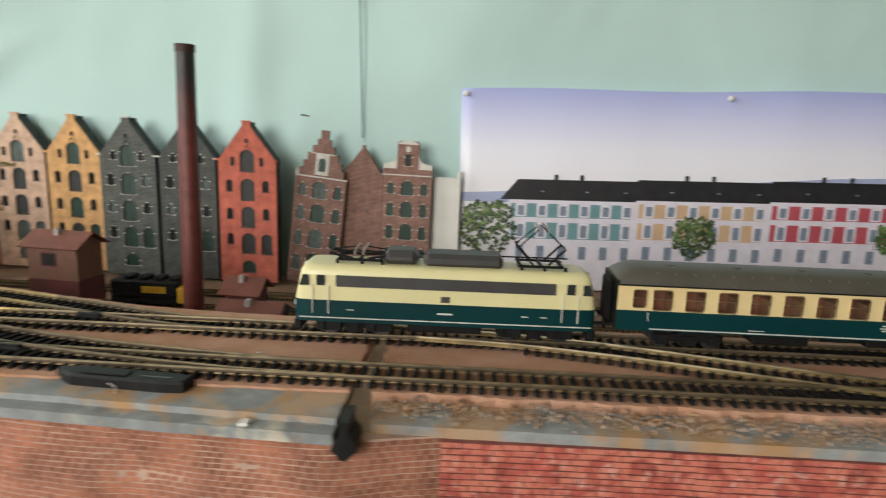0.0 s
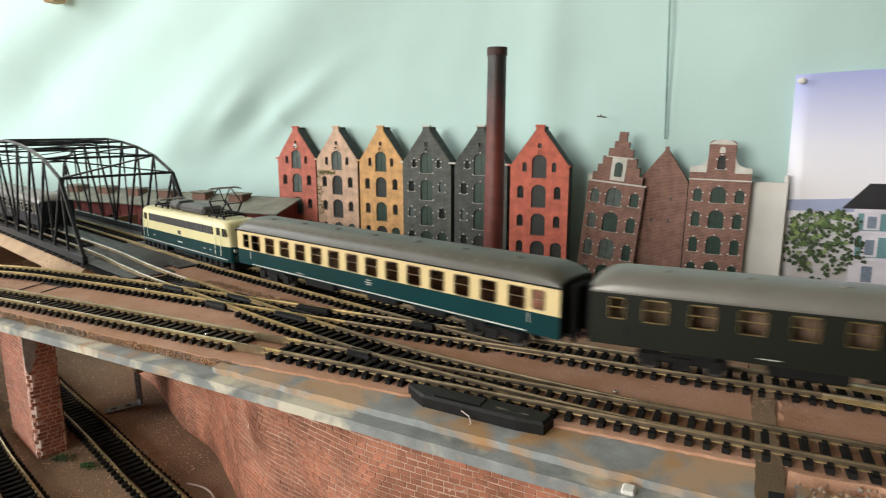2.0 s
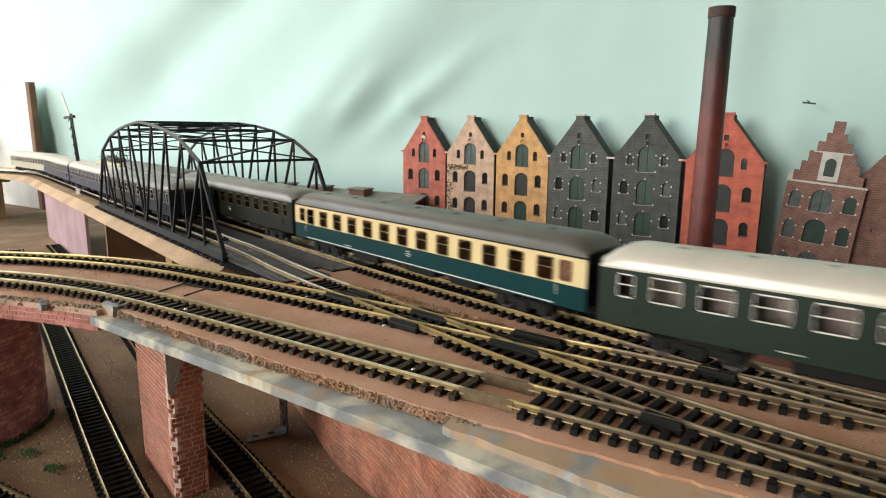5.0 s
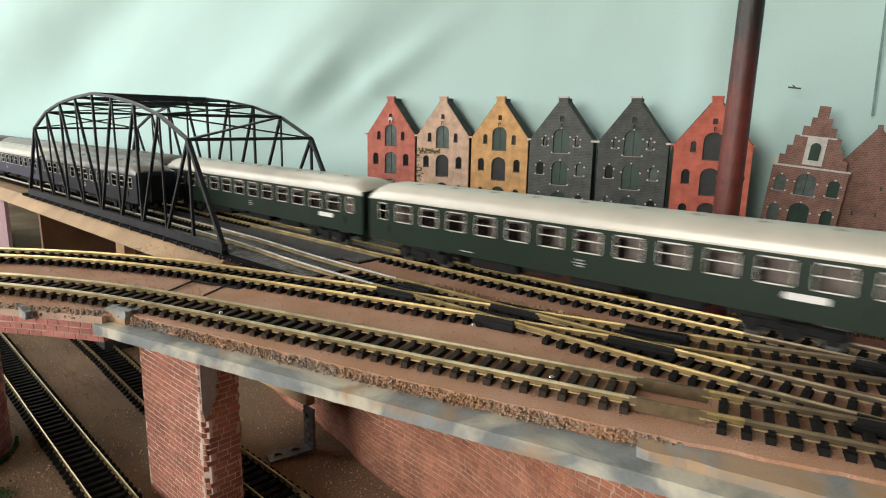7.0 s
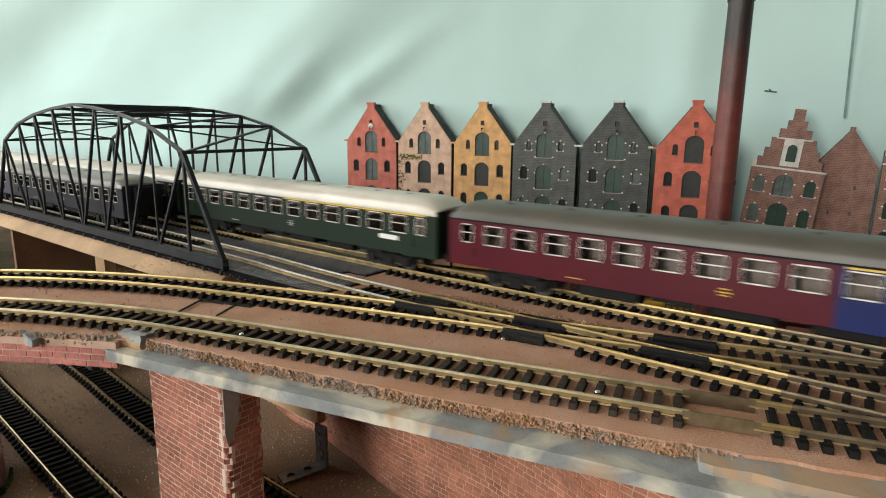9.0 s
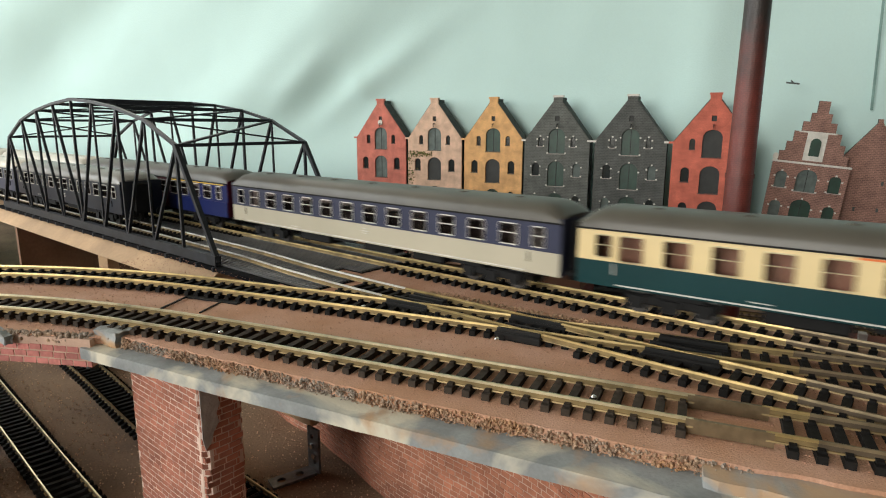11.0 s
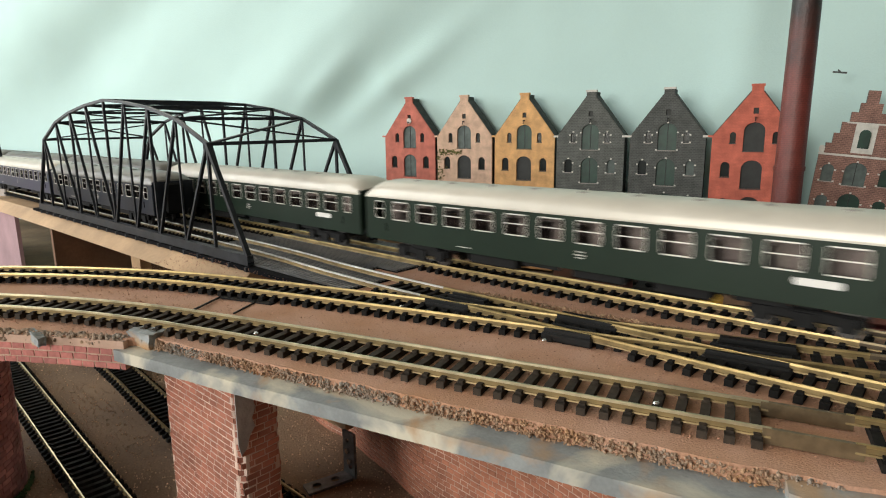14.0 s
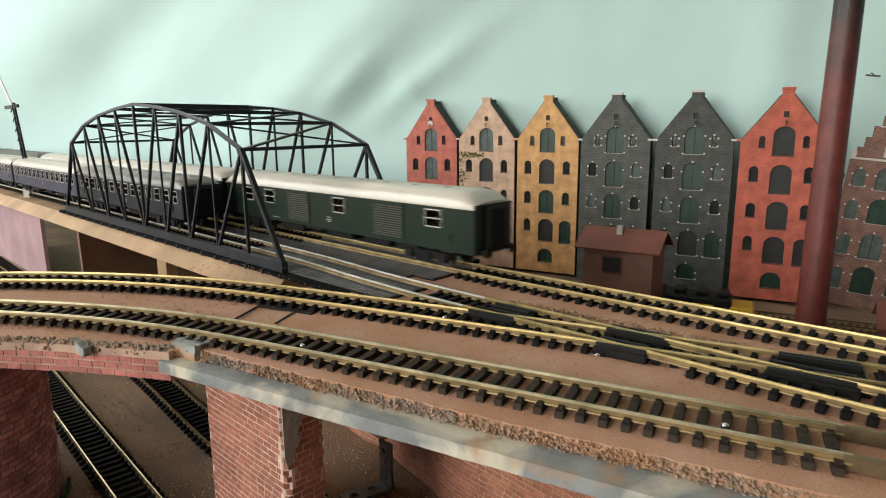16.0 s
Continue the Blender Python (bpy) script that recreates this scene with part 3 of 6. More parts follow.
# ---- brick walls ----
def brick_wall(name, line, z0, z1, length, height, mat, label, wave=0.0, proud=0.00022, single=300, near=(0, 0), thick=0.006, group="", smooth=True, core=MORTAR):
    """A wall along a line of the plan: a mortar core and bricks that stand proud of it."""
    wall = tagged(empty(name), label, "brick wall", kind="structure") if not group else tagged(empty(name), label, group)
    X, T, g = spline(line, 0.003, smooth)
    N = np.array([T[:, 1], -T[:, 0]]).T
    verts, faces = [], []
    rows = max(2, int((z1 - z0) / height))
    def shift(s, z):
        return wave * (math.sin(s * 48 + 1.0) * 0.6 + noise.noise((s * 30, z * 30, 2.0)))
    def place(s, z, out):
        x, y = np.interp(s, g, X[:, 0]), np.interp(s, g, X[:, 1])
        nx, ny = np.interp(s, g, N[:, 0]), np.interp(s, g, N[:, 1])
        o = out + shift(s, z) * min(1.0, (z1 - z) / 0.02)
        return (x + nx * o, y + ny * o, z)
    cols = max(2, int(g[-1] / 0.005))
    for back in (0, 1):
        for j in range(11):
            for i in range(cols + 1):
                verts.append(place(g[-1] * i / cols, z0 + (z1 - z0) * j / 10, -thick if back else 0.0))
    half = 11 * (cols + 1)
    for back in (0, 1):
        for j in range(10):
            for i in range(cols):
                a = back * half + j * (cols + 1) + i
                q = (a, a + 1, a + cols + 2, a + cols + 1)
                faces.append(q[::-1] if back else q)
    for i in range(cols):
        a, b = 10 * (cols + 1) + i, half + 10 * (cols + 1) + i
        faces.append((a, a + 1, b + 1, b))
    for j in range(10):
        for i in (0, cols):
            a = j * (cols + 1) + i
            b = a + cols + 1
            faces.append((a, b, b + half, a + half))
    raw("mortar", verts, faces, core, wall, smooth=False)
    bricks = []
    gap = height * 0.20
    for r in range(rows):
        za = z0 + r * height
        off = (r % 2) * length / 2
        s = -off
        while s < g[-1]:
            w = length * random.uniform(0.92, 1.06)
            a, b = max(0.0, s), min(g[-1], s + w - gap)
            if b - a > length * 0.2:
                p = proud * random.uniform(0.6, 1.3)
                zz = za + random.uniform(-0.05, 0.05) * height
                bricks.append([place(q, z, o) for o in (-0.0004, p) for q, z in ((a, zz), (b, zz), (b, min(z1, zz + height - gap)), (a, min(z1, zz + height - gap)))])
            s += w
    FACES = [(4, 5, 6, 7), (0, 1, 5, 4), (1, 2, 6, 5), (2, 3, 7, 6), (3, 0, 4, 7)]
    order = sorted(range(len(bricks)), key=lambda k: (bricks[k][0][0] - near[0]) ** 2 + (bricks[k][0][1] - near[1]) ** 2 + bricks[k][0][2] ** 2 * 2)
    for k in order[:single]:
        raw("brick", bricks[k], FACES, mat, wall)
    rest = order[single:]
    if rest:
        verts, faces = [], []
        for k in rest:
            n = len(verts)
            verts += bricks[k]
            faces += [tuple(n + i for i in q) for q in FACES]
        tagged(raw("brickwork", verts, faces, mat, wall), kind="stuff")
    return wall


brick_wall("wall_curved", [(-.545, .421), (-.50, .398), (-.444, .370), (-.40, .351), (-.36, .332), (-.322, .310), (-.29, .2905), (-.262, .2745), (-.22, .2615), (-.17, .2535), (-.12, .2495), (-.06, .2465), (-.04, .2490), (-.003, .2570)], G, -0.0089, 0.0050, 0.0026, BRICK_ORANGE, "curved retaining wall of orange brick sheet", wave=0.0030, near=(-0.15, 0.26))
brick_wall("wall_red", [(-.0035, .2560), (.1, .2570), (.3, .256), (.7, .252)], G, -0.0096, 0.0090, 0.0028, BRICK_WORN, "rough red brick retaining wall", core=MORTAR_DARK, wave=0.0010, near=(0.05, 0.255), proud=0.0003)
pier = brick_wall("brick_pier", [(-.512, .3125), (-.526, .2990), (-.4640, .2800), (-.4588, .2975), (-.512, .3140)], G, -0.0089, 0.0058, 0.0027, BRICK_PIER, "red brick bridge pier with grey plaster patch", near=(-0.464, 0.280), group="bridge pier", smooth=False, proud=0.00012, core=MORTAR_PALE)
PATCH = [(-0.0002, -0.0135), (0.0030, -0.0135), (0.0022, -0.018), (0.0036, -0.0215), (0.0068, -0.0245), (0.0080, -0.029), (0.0062, -0.0325), (0.0072, -0.0365), (0.0048, -0.0395), (0.0030, -0.0445), (0.0008, -0.0465), (-0.0002, -0.042)]
part_patch = panel("plaster_patch", PATCH, [], 0.0005, PLASTER, pier, "bare grey plaster at the corner")
part_patch.matrix_basis = pose(-0.4637, 0.2797, 0.004, 0, 0, 73) @ pose(0, -0.0004, 0)
tower_line = [(-.66 + .051 * math.cos(a), .25 + .051 * math.sin(a)) for a in [radians(180 + k * 20) for k in range(15)]]
tower = brick_wall("round_pier", tower_line, G, -0.0125, 0.0068, 0.0029, BRICK_ROSE, "round viaduct pier of rose brick", near=(-0.61, 0.25), group="bridge pier", proud=0.0004, core=MORTAR_ROSE)
brick_wall("brick_band", [(-.745, .162), (-.70, .1940), (-.64, .2285), (-.59, .2490), (-.565, .2580), (-.538, .2658), (-.512, .2720)], -0.0125, -0.001, 0.0060, 0.0029, BRICK_RED, "strip of red brick along the viaduct edge", near=(-0.6, 0.26), thick=0.003)



# ---- warehouse fronts ----
HOUSE_GREEN = material("dark_green_shutter", (0.012, 0.048, 0.030), 0.5, vary=0.3, scale=120)
HOUSE_DARK = material("dark_opening", (0.02, 0.022, 0.02), 0.6, vary=0.3, scale=120)
HOUSE_GREY = material("grey_green_shutter", (0.10, 0.13, 0.12), 0.6, vary=0.3, scale=120)
ROOF_SLATE = material("dark_slate_card", (0.07, 0.08, 0.075), 0.8, vary=0.3, scale=150)
STONE = material("white_stone_trim", (0.66, 0.64, 0.58), 0.8, vary=0.15, scale=100)
IVY = material("dry_ivy", (0.16, 0.15, 0.04), 0.9, vary=0.5, scale=300, bump=0.6)


def brick_print(name, colour, dark, scale=1.0, joint=0.02, factor=0.6, second=0.86):
    """Card printed with fine brick courses: faint joints over a mottled colour."""
    m = material(name, colour, 0.85, vary=0.22, scale=90, bump=0.35, bump_scale=900)
    nt = m.node_tree
    b = nt.nodes["Principled BSDF"]
    src = b.inputs["Base Color"].links[0].from_socket
    tc = nt.nodes.new("ShaderNodeTexCoord")
    mp = nt.nodes.new("ShaderNodeMapping")
    mp.inputs["Rotation"].default_value = (radians(90), 0, 0)
    nt.links.new(tc.outputs["Object"], mp.inputs["Vector"])
    br = nt.nodes.new("ShaderNodeTexBrick")
    br.inputs["Scale"].default_value = 180 * scale
    br.inputs["Mortar Size"].default_value = joint
    br.inputs["Color1"].default_value, br.inputs["Color2"].default_value = (1, 1, 1, 1), (second, second, second, 1)
    br.inputs["Mortar"].default_value = (*dark, 1)
    nt.links.new(mp.outputs[0], br.inputs["Vector"])
    mx = nt.nodes.new("ShaderNodeMix")
    mx.data_type, mx.blend_type = "RGBA", "MULTIPLY"
    mx.inputs["Factor"].default_value = factor
    nt.links.new(src, mx.inputs["A"])
    nt.links.new(br.outputs["Color"], mx.inputs["B"])
    nt.links.new(mx.outputs["Result"], b.inputs["Base Color"])
    return m


WALLS = [brick_print("coral_red_card", (0.64, 0.20, 0.145), (0.6, 0.5, 0.5)), brick_print("pale_salmon_card", (0.74, 0.50, 0.36), (0.8, 0.8, 0.8)), brick_print("ochre_card", (0.76, 0.43, 0.18), (0.8, 0.8, 0.8)),
         brick_print("slate_grey_card", (0.105, 0.110, 0.100), (1.4, 1.4, 1.4), 0.78, 0.035, 1.0, 0.72), brick_print("slate_grey_card_dark", (0.080, 0.084, 0.078), (1.4, 1.4, 1.4), 0.78, 0.035, 1.0, 0.72), brick_print("brick_red_card", (0.62, 0.16, 0.105), (0.6, 0.5, 0.5))]
BROWN_CARD = brick_print("brown_brick_card", (0.25, 0.14, 0.11), (1.55, 1.5, 1.5), 0.8, 0.035, 1.0, 0.75)


def opening(house, pts, mat, w, stone=None, sill=True):
    """The leaf or pane behind one opening, with its sill and white stones."""
    x0, x1 = min(p[0] for p in pts), max(p[0] for p in pts)
    z0, z1 = min(p[1] for p in pts), max(p[1] for p in pts)
    leaf = panel("shutter", [(x, z) for x, z in pts], [], 0.0008, mat, house)
    leaf.location.y = 0.0022
    if w > 0.012 and mat is not HOUSE_DARK:
        bm = bmesh.new()
        box(bm, (x0 + x1) / 2 - 0.0003, (x0 + x1) / 2 + 0.0003, 0.0018, 0.0022, z0, z1)
        part("shutter_joint", bm, HOUSE_DARK, house)
    if sill:
        bm = bmesh.new()
        box(bm, x0 - 0.0004, x1 + 0.0004, -0.0007, 0.0006, z0 - 0.0007, z0)
        part("sill", bm, PLASTER if stone else house_sill, house)
    if stone:
        zs = z1 - w / 2
        for x, z in ((x0 - 0.001, z0 + 0.0006), (x1 + 0.001, z0 + 0.0006), (x0 - 0.001, zs), (x1 + 0.001, zs), ((x0 + x1) / 2, z1 + 0.0008)):
            bm = bmesh.new()
            box(bm, x - 0.0009, x + 0.0009, -0.0005, 0.0006, z - 0.0008, z + 0.0008)
            part("stone", bm, stone, house)


house_sill = ROOF_SLATE


def warehouse(x, y, wall, doors, label, stone=None, yaw=0, open_rows=(), shift=0.0):
    house = tagged(empty("warehouse", pose(x, y, 0, 0, 0, yaw)), label, "warehouse", "row of warehouse fronts")
    zb = G - 0.0 + 0.004
    out = [(-0.039, zb), (0.039, zb), (0.039, 0.066), (0.0055, 0.110), (0.0055, 0.117), (-0.0055, 0.117), (-0.0055, 0.110), (-0.039, 0.066)]
    holes = []
    for r, (z0, z1) in enumerate(((0.051, 0.080), (0.0127, 0.042), (-0.0239, 0.0045), (-0.060, -0.0317))):
        holes.append((arch(0, 0.0195, z0, z1, rise=0.0085), 0.0195, HOUSE_DARK if r in open_rows else doors))
    holes.append((arch(0.0, 0.0190, -0.0865, -0.0695, rise=0.0085), 0.019, HOUSE_GREEN if doors is not HOUSE_GREY else HOUSE_GREY))
    for sx in (-1, 1):
        holes.append((arch(sx * 0.0195, 0.0058, 0.059, 0.0705), 0.0058, GLASS_DARK))
        for z0, z1 in ((0.0245, 0.0400), (-0.0125, 0.0022)):
            holes.append((arch(sx * 0.0247, 0.0088, z0, z1), 0.0088, GLASS_DARK if (z0 < 0) == (sx > 0) else HOUSE_GREY if stone else GLASS_DARK))
    holes.append((arch(-0.0247, 0.0088, -0.0475, -0.0325), 0.0088, GLASS_DARK))
    holes.append((arch(0.0250, 0.0150, -0.0605, -0.0325, rise=0.006), 0.015, doors))
    holes.append(([(-0.0025, 0.0885), (0.0025, 0.0885), (0.0025, 0.0945), (-0.0025, 0.0945)], 0.005, HOUSE_DARK))
    panel("facade", out, [h[0] for h in holes], 0.0024, wall, house)
    for pts, w, mat in holes:
        opening(house, pts, mat, w, stone if w > 0.0055 else None, sill=w > 0.0055)
    back = [(px * 0.985, pz - (0.0015 if pz > 0 else 0)) for px, pz in out]
    body = panel("body", back, [], 0.016, ROOF_SLATE, house)
    body.location.y = 0.0032
    for sx in (-1, 1):
        bm = bmesh.new()
        bar(bm, (sx * 0.0395, 0.0105, 0.0655), (sx * 0.0055, 0.0105, 0.1108), 0.018, 0.0012, up=(sx, 0, 0.8))
        part("roof", bm, ROOF_SLATE, house)
        bm = bmesh.new()
        box(bm, sx * 0.0395 - 0.0035, sx * 0.0395 + 0.002, -0.0008, 0.003, 0.0650, 0.0672)
        part("shoulder_stone", bm, stone or wall, house)
    bm = bmesh.new()
    box(bm, -0.0062, 0.0062, -0.001, 0.004, 0.1155, 0.1178)
    part("cap_stone", bm, stone or wall, house)
    bm = bmesh.new()
    box(bm, -0.0005, 0.0005, -0.004, 0.0, 0.0845, 0.0855)
    box(bm, -0.0004, 0.0004, -0.004, -0.0034, 0.081, 0.0850)
    part("hoist_beam", bm, BLACK, house)
    return house


HX = [-0.7055, -0.6225, -0.5405, -0.4570, -0.3730, -0.2890]
HY = [0.862, 0.856, 0.852, 0.838, 0.834, 0.827]
warehouse(HX[0], HY[0], WALLS[0], HOUSE_GREY, "coral red gabled warehouse front with grey shutters", yaw=-2)
h2 = warehouse(HX[1], HY[1], WALLS[1], HOUSE_GREY, "pale salmon gabled warehouse front with dry ivy", open_rows=(1, 2), yaw=-2)
warehouse(HX[2], HY[2], WALLS[2], HOUSE_GREEN, "ochre gabled warehouse front with green shutters", open_rows=(1, 3), yaw=-3)
warehouse(HX[3], HY[3], WALLS[3], HOUSE_GREEN, "slate grey gabled warehouse front with white stones", STONE, yaw=-2)
warehouse(HX[4], HY[4], WALLS[4], HOUSE_GREEN, "dark grey gabled warehouse front with white stones", STONE, open_rows=(3,), yaw=-2)
warehouse(HX[5], HY[5], WALLS[5], HOUSE_DARK, "brick red gabled warehouse front with open doorways", open_rows=(0, 1, 2, 3), yaw=-1)
bm = bmesh.new()
for k in range(170):
    x, z = random.choice(((random.uniform(-0.036, -0.004), random.gauss(0.046, 0.0016)), (random.gauss(-0.034, 0.003), random.uniform(-0.02, 0.046))))
    if abs(x) < 0.0098 and z < 0.043:
        continue
    bmesh.ops.create_icosphere(bm, subdivisions=1, radius=random.uniform(0.0006, 0.0016), matrix=pose(x, -0.0006, z) @ Matrix.Diagonal((1, 0.5, 0.8, 1)))
tagged(part("ivy", bm, IVY, h2, "dry yellow-green ivy"), kind="stuff")
bm = bmesh.new()
rod(bm, (0, -0.0012, 0.0865), (0, 0.001, 0.0865), 0.0035, n=16)
ob = part("round_sign", bm, STONE, bpy.data.objects["warehouse"])


def card_house(x, y, out, arches, label, lean, stone=STONE, extra=()):
    house = tagged(empty("paper_house", pose(x, y, 0, 0, lean, -2)), label, "paper house", "row of warehouse fronts")
    panel("facade", out, [a[0] for a in arches], 0.0015, BROWN_CARD, house)
    for pts, w, mat in arches:
        opening(house, pts, mat, w, stone)
    for nm, pts, mat, d in extra:
        panel(nm, pts, [], 0.0008, mat, house).location.y = -d
    back = panel("backing", out, [], 0.003, ROOF_SLATE, house)
    back.location.y = 0.0035
    return house


steps = [(0.035, G), (0.035, 0.046), (0.031, 0.046), (0.031, 0.057), (0.026, 0.057), (0.026, 0.067), (0.021, 0.067), (0.021, 0.078), (0.015, 0.078), (0.015, 0.088), (0.009, 0.088), (0.009, 0.097), (0.005, 0.097), (0.005, 0.109)]
rows3 = []
for z0, z1 in ((0.017, 0.040), (-0.016, 0.009), (-0.052, -0.026), (-0.088, -0.06)):
    rows3.append((arch(-0.001, 0.019, z0, z1, rise=0.008), 0.019, HOUSE_GREY if z0 > 0.01 or -0.06 < z0 < -0.03 else HOUSE_GREEN))
    for sx in (-1, 1):
        rows3.append((arch(sx * 0.0245, 0.0105, z0 + 0.002, z1 - 0.004, rise=0.004), 0.0105, HOUSE_GREEN if sx > 0 else HOUSE_GREY))
card_house(-0.1985, 0.845, steps + [(-px, pz) for px, pz in steps[::-1]], rows3, "brown brick step-gabled paper house leaning sideways", 5.5,
           extra=(("dormer_surround", [(-0.009, 0.049), (0.009, 0.049), (0.009, 0.077), (-0.009, 0.077)], STONE, 0.0006), ("dormer_window", arch(0, 0.0095, 0.054, 0.072), HOUSE_GREEN, 0.0012), ("cornice", [(-0.036, 0.045), (0.036, 0.045), (0.036, 0.047), (-0.036, 0.047)], STONE, 0.0005),
                  ("band", [(-0.017, 0.077), (0.017, 0.077), (0.017, 0.0785), (-0.017, 0.0785)], STONE, 0.0005), ("ball_stone", rounded(-0.036, -0.031, 0.047, 0.054, 0.002), STONE, 0.0005)))
gable = [(0.027, G), (0.027, 0.050), (0.002, 0.087), (0.002, 0.091), (-0.002, 0.091), (-0.002, 0.087), (-0.027, 0.054), (-0.0285, 0.03), (-0.034, 0.0), (-0.037, -0.04), (-0.036, G)]
plain = card_house(-0.139, 0.852, gable, [], "plain brown brick gable of curled paper", 1.0)
for x, z in ((0.009, 0.028), (-0.012, 0.001), (0.008, 0.001)):
    bm = bmesh.new()
    box(bm, x - 0.001, x + 0.001, -0.0008, 0.0005, z - 0.002, z + 0.002)
    part("wall_anchor", bm, ROOF_SLATE, plain)
neck = [(0.033, G), (0.033, 0.062), (0.033, 0.067), (0.018, 0.071), (0.0145, 0.078), (0.0145, 0.096), (0.011, 0.099)]
rows9 = [(arch(0, 0.0085, 0.066, 0.082, rise=0.003), 0.0085, HOUSE_DARK)]
for z0, z1 in ((0.027, 0.046), (-0.003, 0.0185), (-0.034, -0.012), (-0.066, -0.043)):
    rows9.append((arch(0.0, 0.0165, z0, z1, rise=0.007), 0.0165, HOUSE_GREEN))
    for sx in (-1, 1):
        rows9.append((arch(sx * 0.0225, 0.0095, z0 + 0.001, z1 - 0.003, rise=0.004), 0.0095, HOUSE_GREEN))
card_house(-0.0775, 0.841, neck + [(-px, pz) for px, pz in neck[::-1]], rows9, "brown brick house with white scrolled neck gable", 1.0,
           extra=(("scroll", [(-0.033, 0.062), (-0.015, 0.062), (-0.0145, 0.080), (-0.018, 0.072), (-0.024, 0.0695), (-0.033, 0.068)], STONE, 0.0006), ("scroll", [(0.033, 0.062), (0.015, 0.062), (0.0145, 0.080), (0.018, 0.072), (0.024, 0.0695), (0.033, 0.068)], STONE, 0.0006),
                  ("pediment", [(-0.0155, 0.0945), (0.0155, 0.0945), (0.009, 0.0985), (0, 0.1005), (-0.009, 0.0985)], STONE, 0.0006), ("cornice", [(-0.034, 0.053), (0.034, 0.053), (0.034, 0.0545), (-0.034, 0.0545)], STONE, 0.0005),
                  ("oval_stone", arch(0, 0.006, 0.085, 0.092), STONE, 0.0006)))
bm = bmesh.new()
box(bm, -0.0435, -0.006, 0.852, 0.854, G, 0.052)
tagged(part("paper_screen", bm, WHITE), "plain off-white card beside the brick house", "card")
bm = bmesh.new()
rod(bm, (-0.007, 0.858, G), (-0.007, 0.858, 0.06), 0.003, n=10)
tagged(part("white_post", bm, WHITE), "thin off-white post at the poster's edge", "post")

# ---- printed poster: sky, hills, terraced houses, trees ----
def sky_paper():
    m = material("sky_print", (0.5, 0.5, 0.8), 0.45, vary=0.03)
    nt = m.node_tree
    b = nt.nodes["Principled BSDF"]
    tc = nt.nodes.new("ShaderNodeTexCoord")
    sp = nt.nodes.new("ShaderNodeSeparateXYZ")
    nt.links.new(tc.outputs["Object"], sp.inputs[0])
    mr = nt.nodes.new("ShaderNodeMapRange")
    mr.inputs["From Min"].default_value, mr.inputs["From Max"].default_value = 0.03, 0.172
    nt.links.new(sp.outputs[2], mr.inputs["Value"])
    ramp = nt.nodes.new("ShaderNodeValToRGB")
    e = ramp.color_ramp.elements
    e[0].color, e[1].color = (0.93, 0.91, 0.95, 1), (0.47, 0.52, 0.88, 1)
    e.new(0.45).color = (0.82, 0.82, 0.93, 1)
    nt.links.new(mr.outputs[0], ramp.inputs[0])
    nt.links.new(ramp.outputs[0], b.inputs["Base Color"])
    return m


poster = tagged(empty("poster", pose(0, 0.866, 0, 0, -0.9, 0)), "printed paper poster of terraced houses under a violet sky", "poster")
verts, faces = [], []
for i in range(61):
    x = -0.006 + 0.96 * i / 60
    w = 0.0025 * math.sin(x * 26) - 0.002 * math.sin(x * 61)
    top = 0.171 + 0.0015 * math.sin(x * 17) + x * 0.006
    verts += [(x, 0, G), (x, 0, 0.05), (x, w * 0.5 - 0.002, top)]
for i in range(60):
    a = 3 * i
    faces += [(a, a + 3, a + 4, a + 1), (a + 1, a + 4, a + 5, a + 2)]
sheet = raw("sheet", verts, faces, sky_paper(), poster, smooth=True)
md = sheet.modifiers.new("thickness", "SOLIDIFY")
md.thickness = 0.0004
for nm, x in (("pin", 0.347), ("pin", 0.0)):
    bm = bmesh.new()
    bmesh.ops.create_uvsphere(bm, u_segments=12, v_segments=8, radius=0.0045, matrix=pose(x, -0.006, 0.164) @ Matrix.Diagonal((1, 0.6, 0.8, 1)))
    part(nm, bm, WHITE, poster, "white round pin", True)
P_ROOF = material("printed_black_roof", (0.022, 0.022, 0.026), 0.5, vary=0.3)
P_WHITE = material("printed_white_stucco", (0.80, 0.76, 0.84), 0.5, vary=0.06)
P_GLASS = material("printed_window", (0.24, 0.29, 0.38), 0.5, vary=0.2, scale=300)
P_HILL = material("printed_hill", (0.40, 0.45, 0.66), 0.5, vary=0.05)
P_COL = [material("printed_teal", (0.17, 0.33, 0.36), 0.5, vary=0.08), material("printed_peach", (0.66, 0.45, 0.28), 0.5, vary=0.08), material("printed_crimson", (0.50, 0.09, 0.12), 0.5, vary=0.08)]
P_TREE = material("printed_leaves", (0.13, 0.21, 0.07), 0.6, vary=0.4, scale=300, random=0.5)
P_TREE3 = material("printed_light_leaves", (0.27, 0.37, 0.14), 0.6, vary=0.3, scale=300, random=0.4)
P_TREE2 = material("printed_dark_leaves", (0.03, 0.06, 0.025), 0.6, vary=0.5, scale=300, second=(0.10, 0.16, 0.06), random=0.5)
panel("hill", [(-0.005, 0.02), (0.9, 0.02), (0.9, 0.055), (0.62, 0.066), (0.5, 0.062), (0.36, 0.052), (0.2, 0.045), (0.04, 0.034), (-0.005, 0.032)], [], 0.0002, P_HILL, poster).location.y = -0.0012


def print_box(name, x0, x1, z0, z1, d, mat):
    bm = bmesh.new()
    box(bm, x0, x1, -d - 0.0003, -d, z0, z1)
    return part(name, bm, mat, poster)


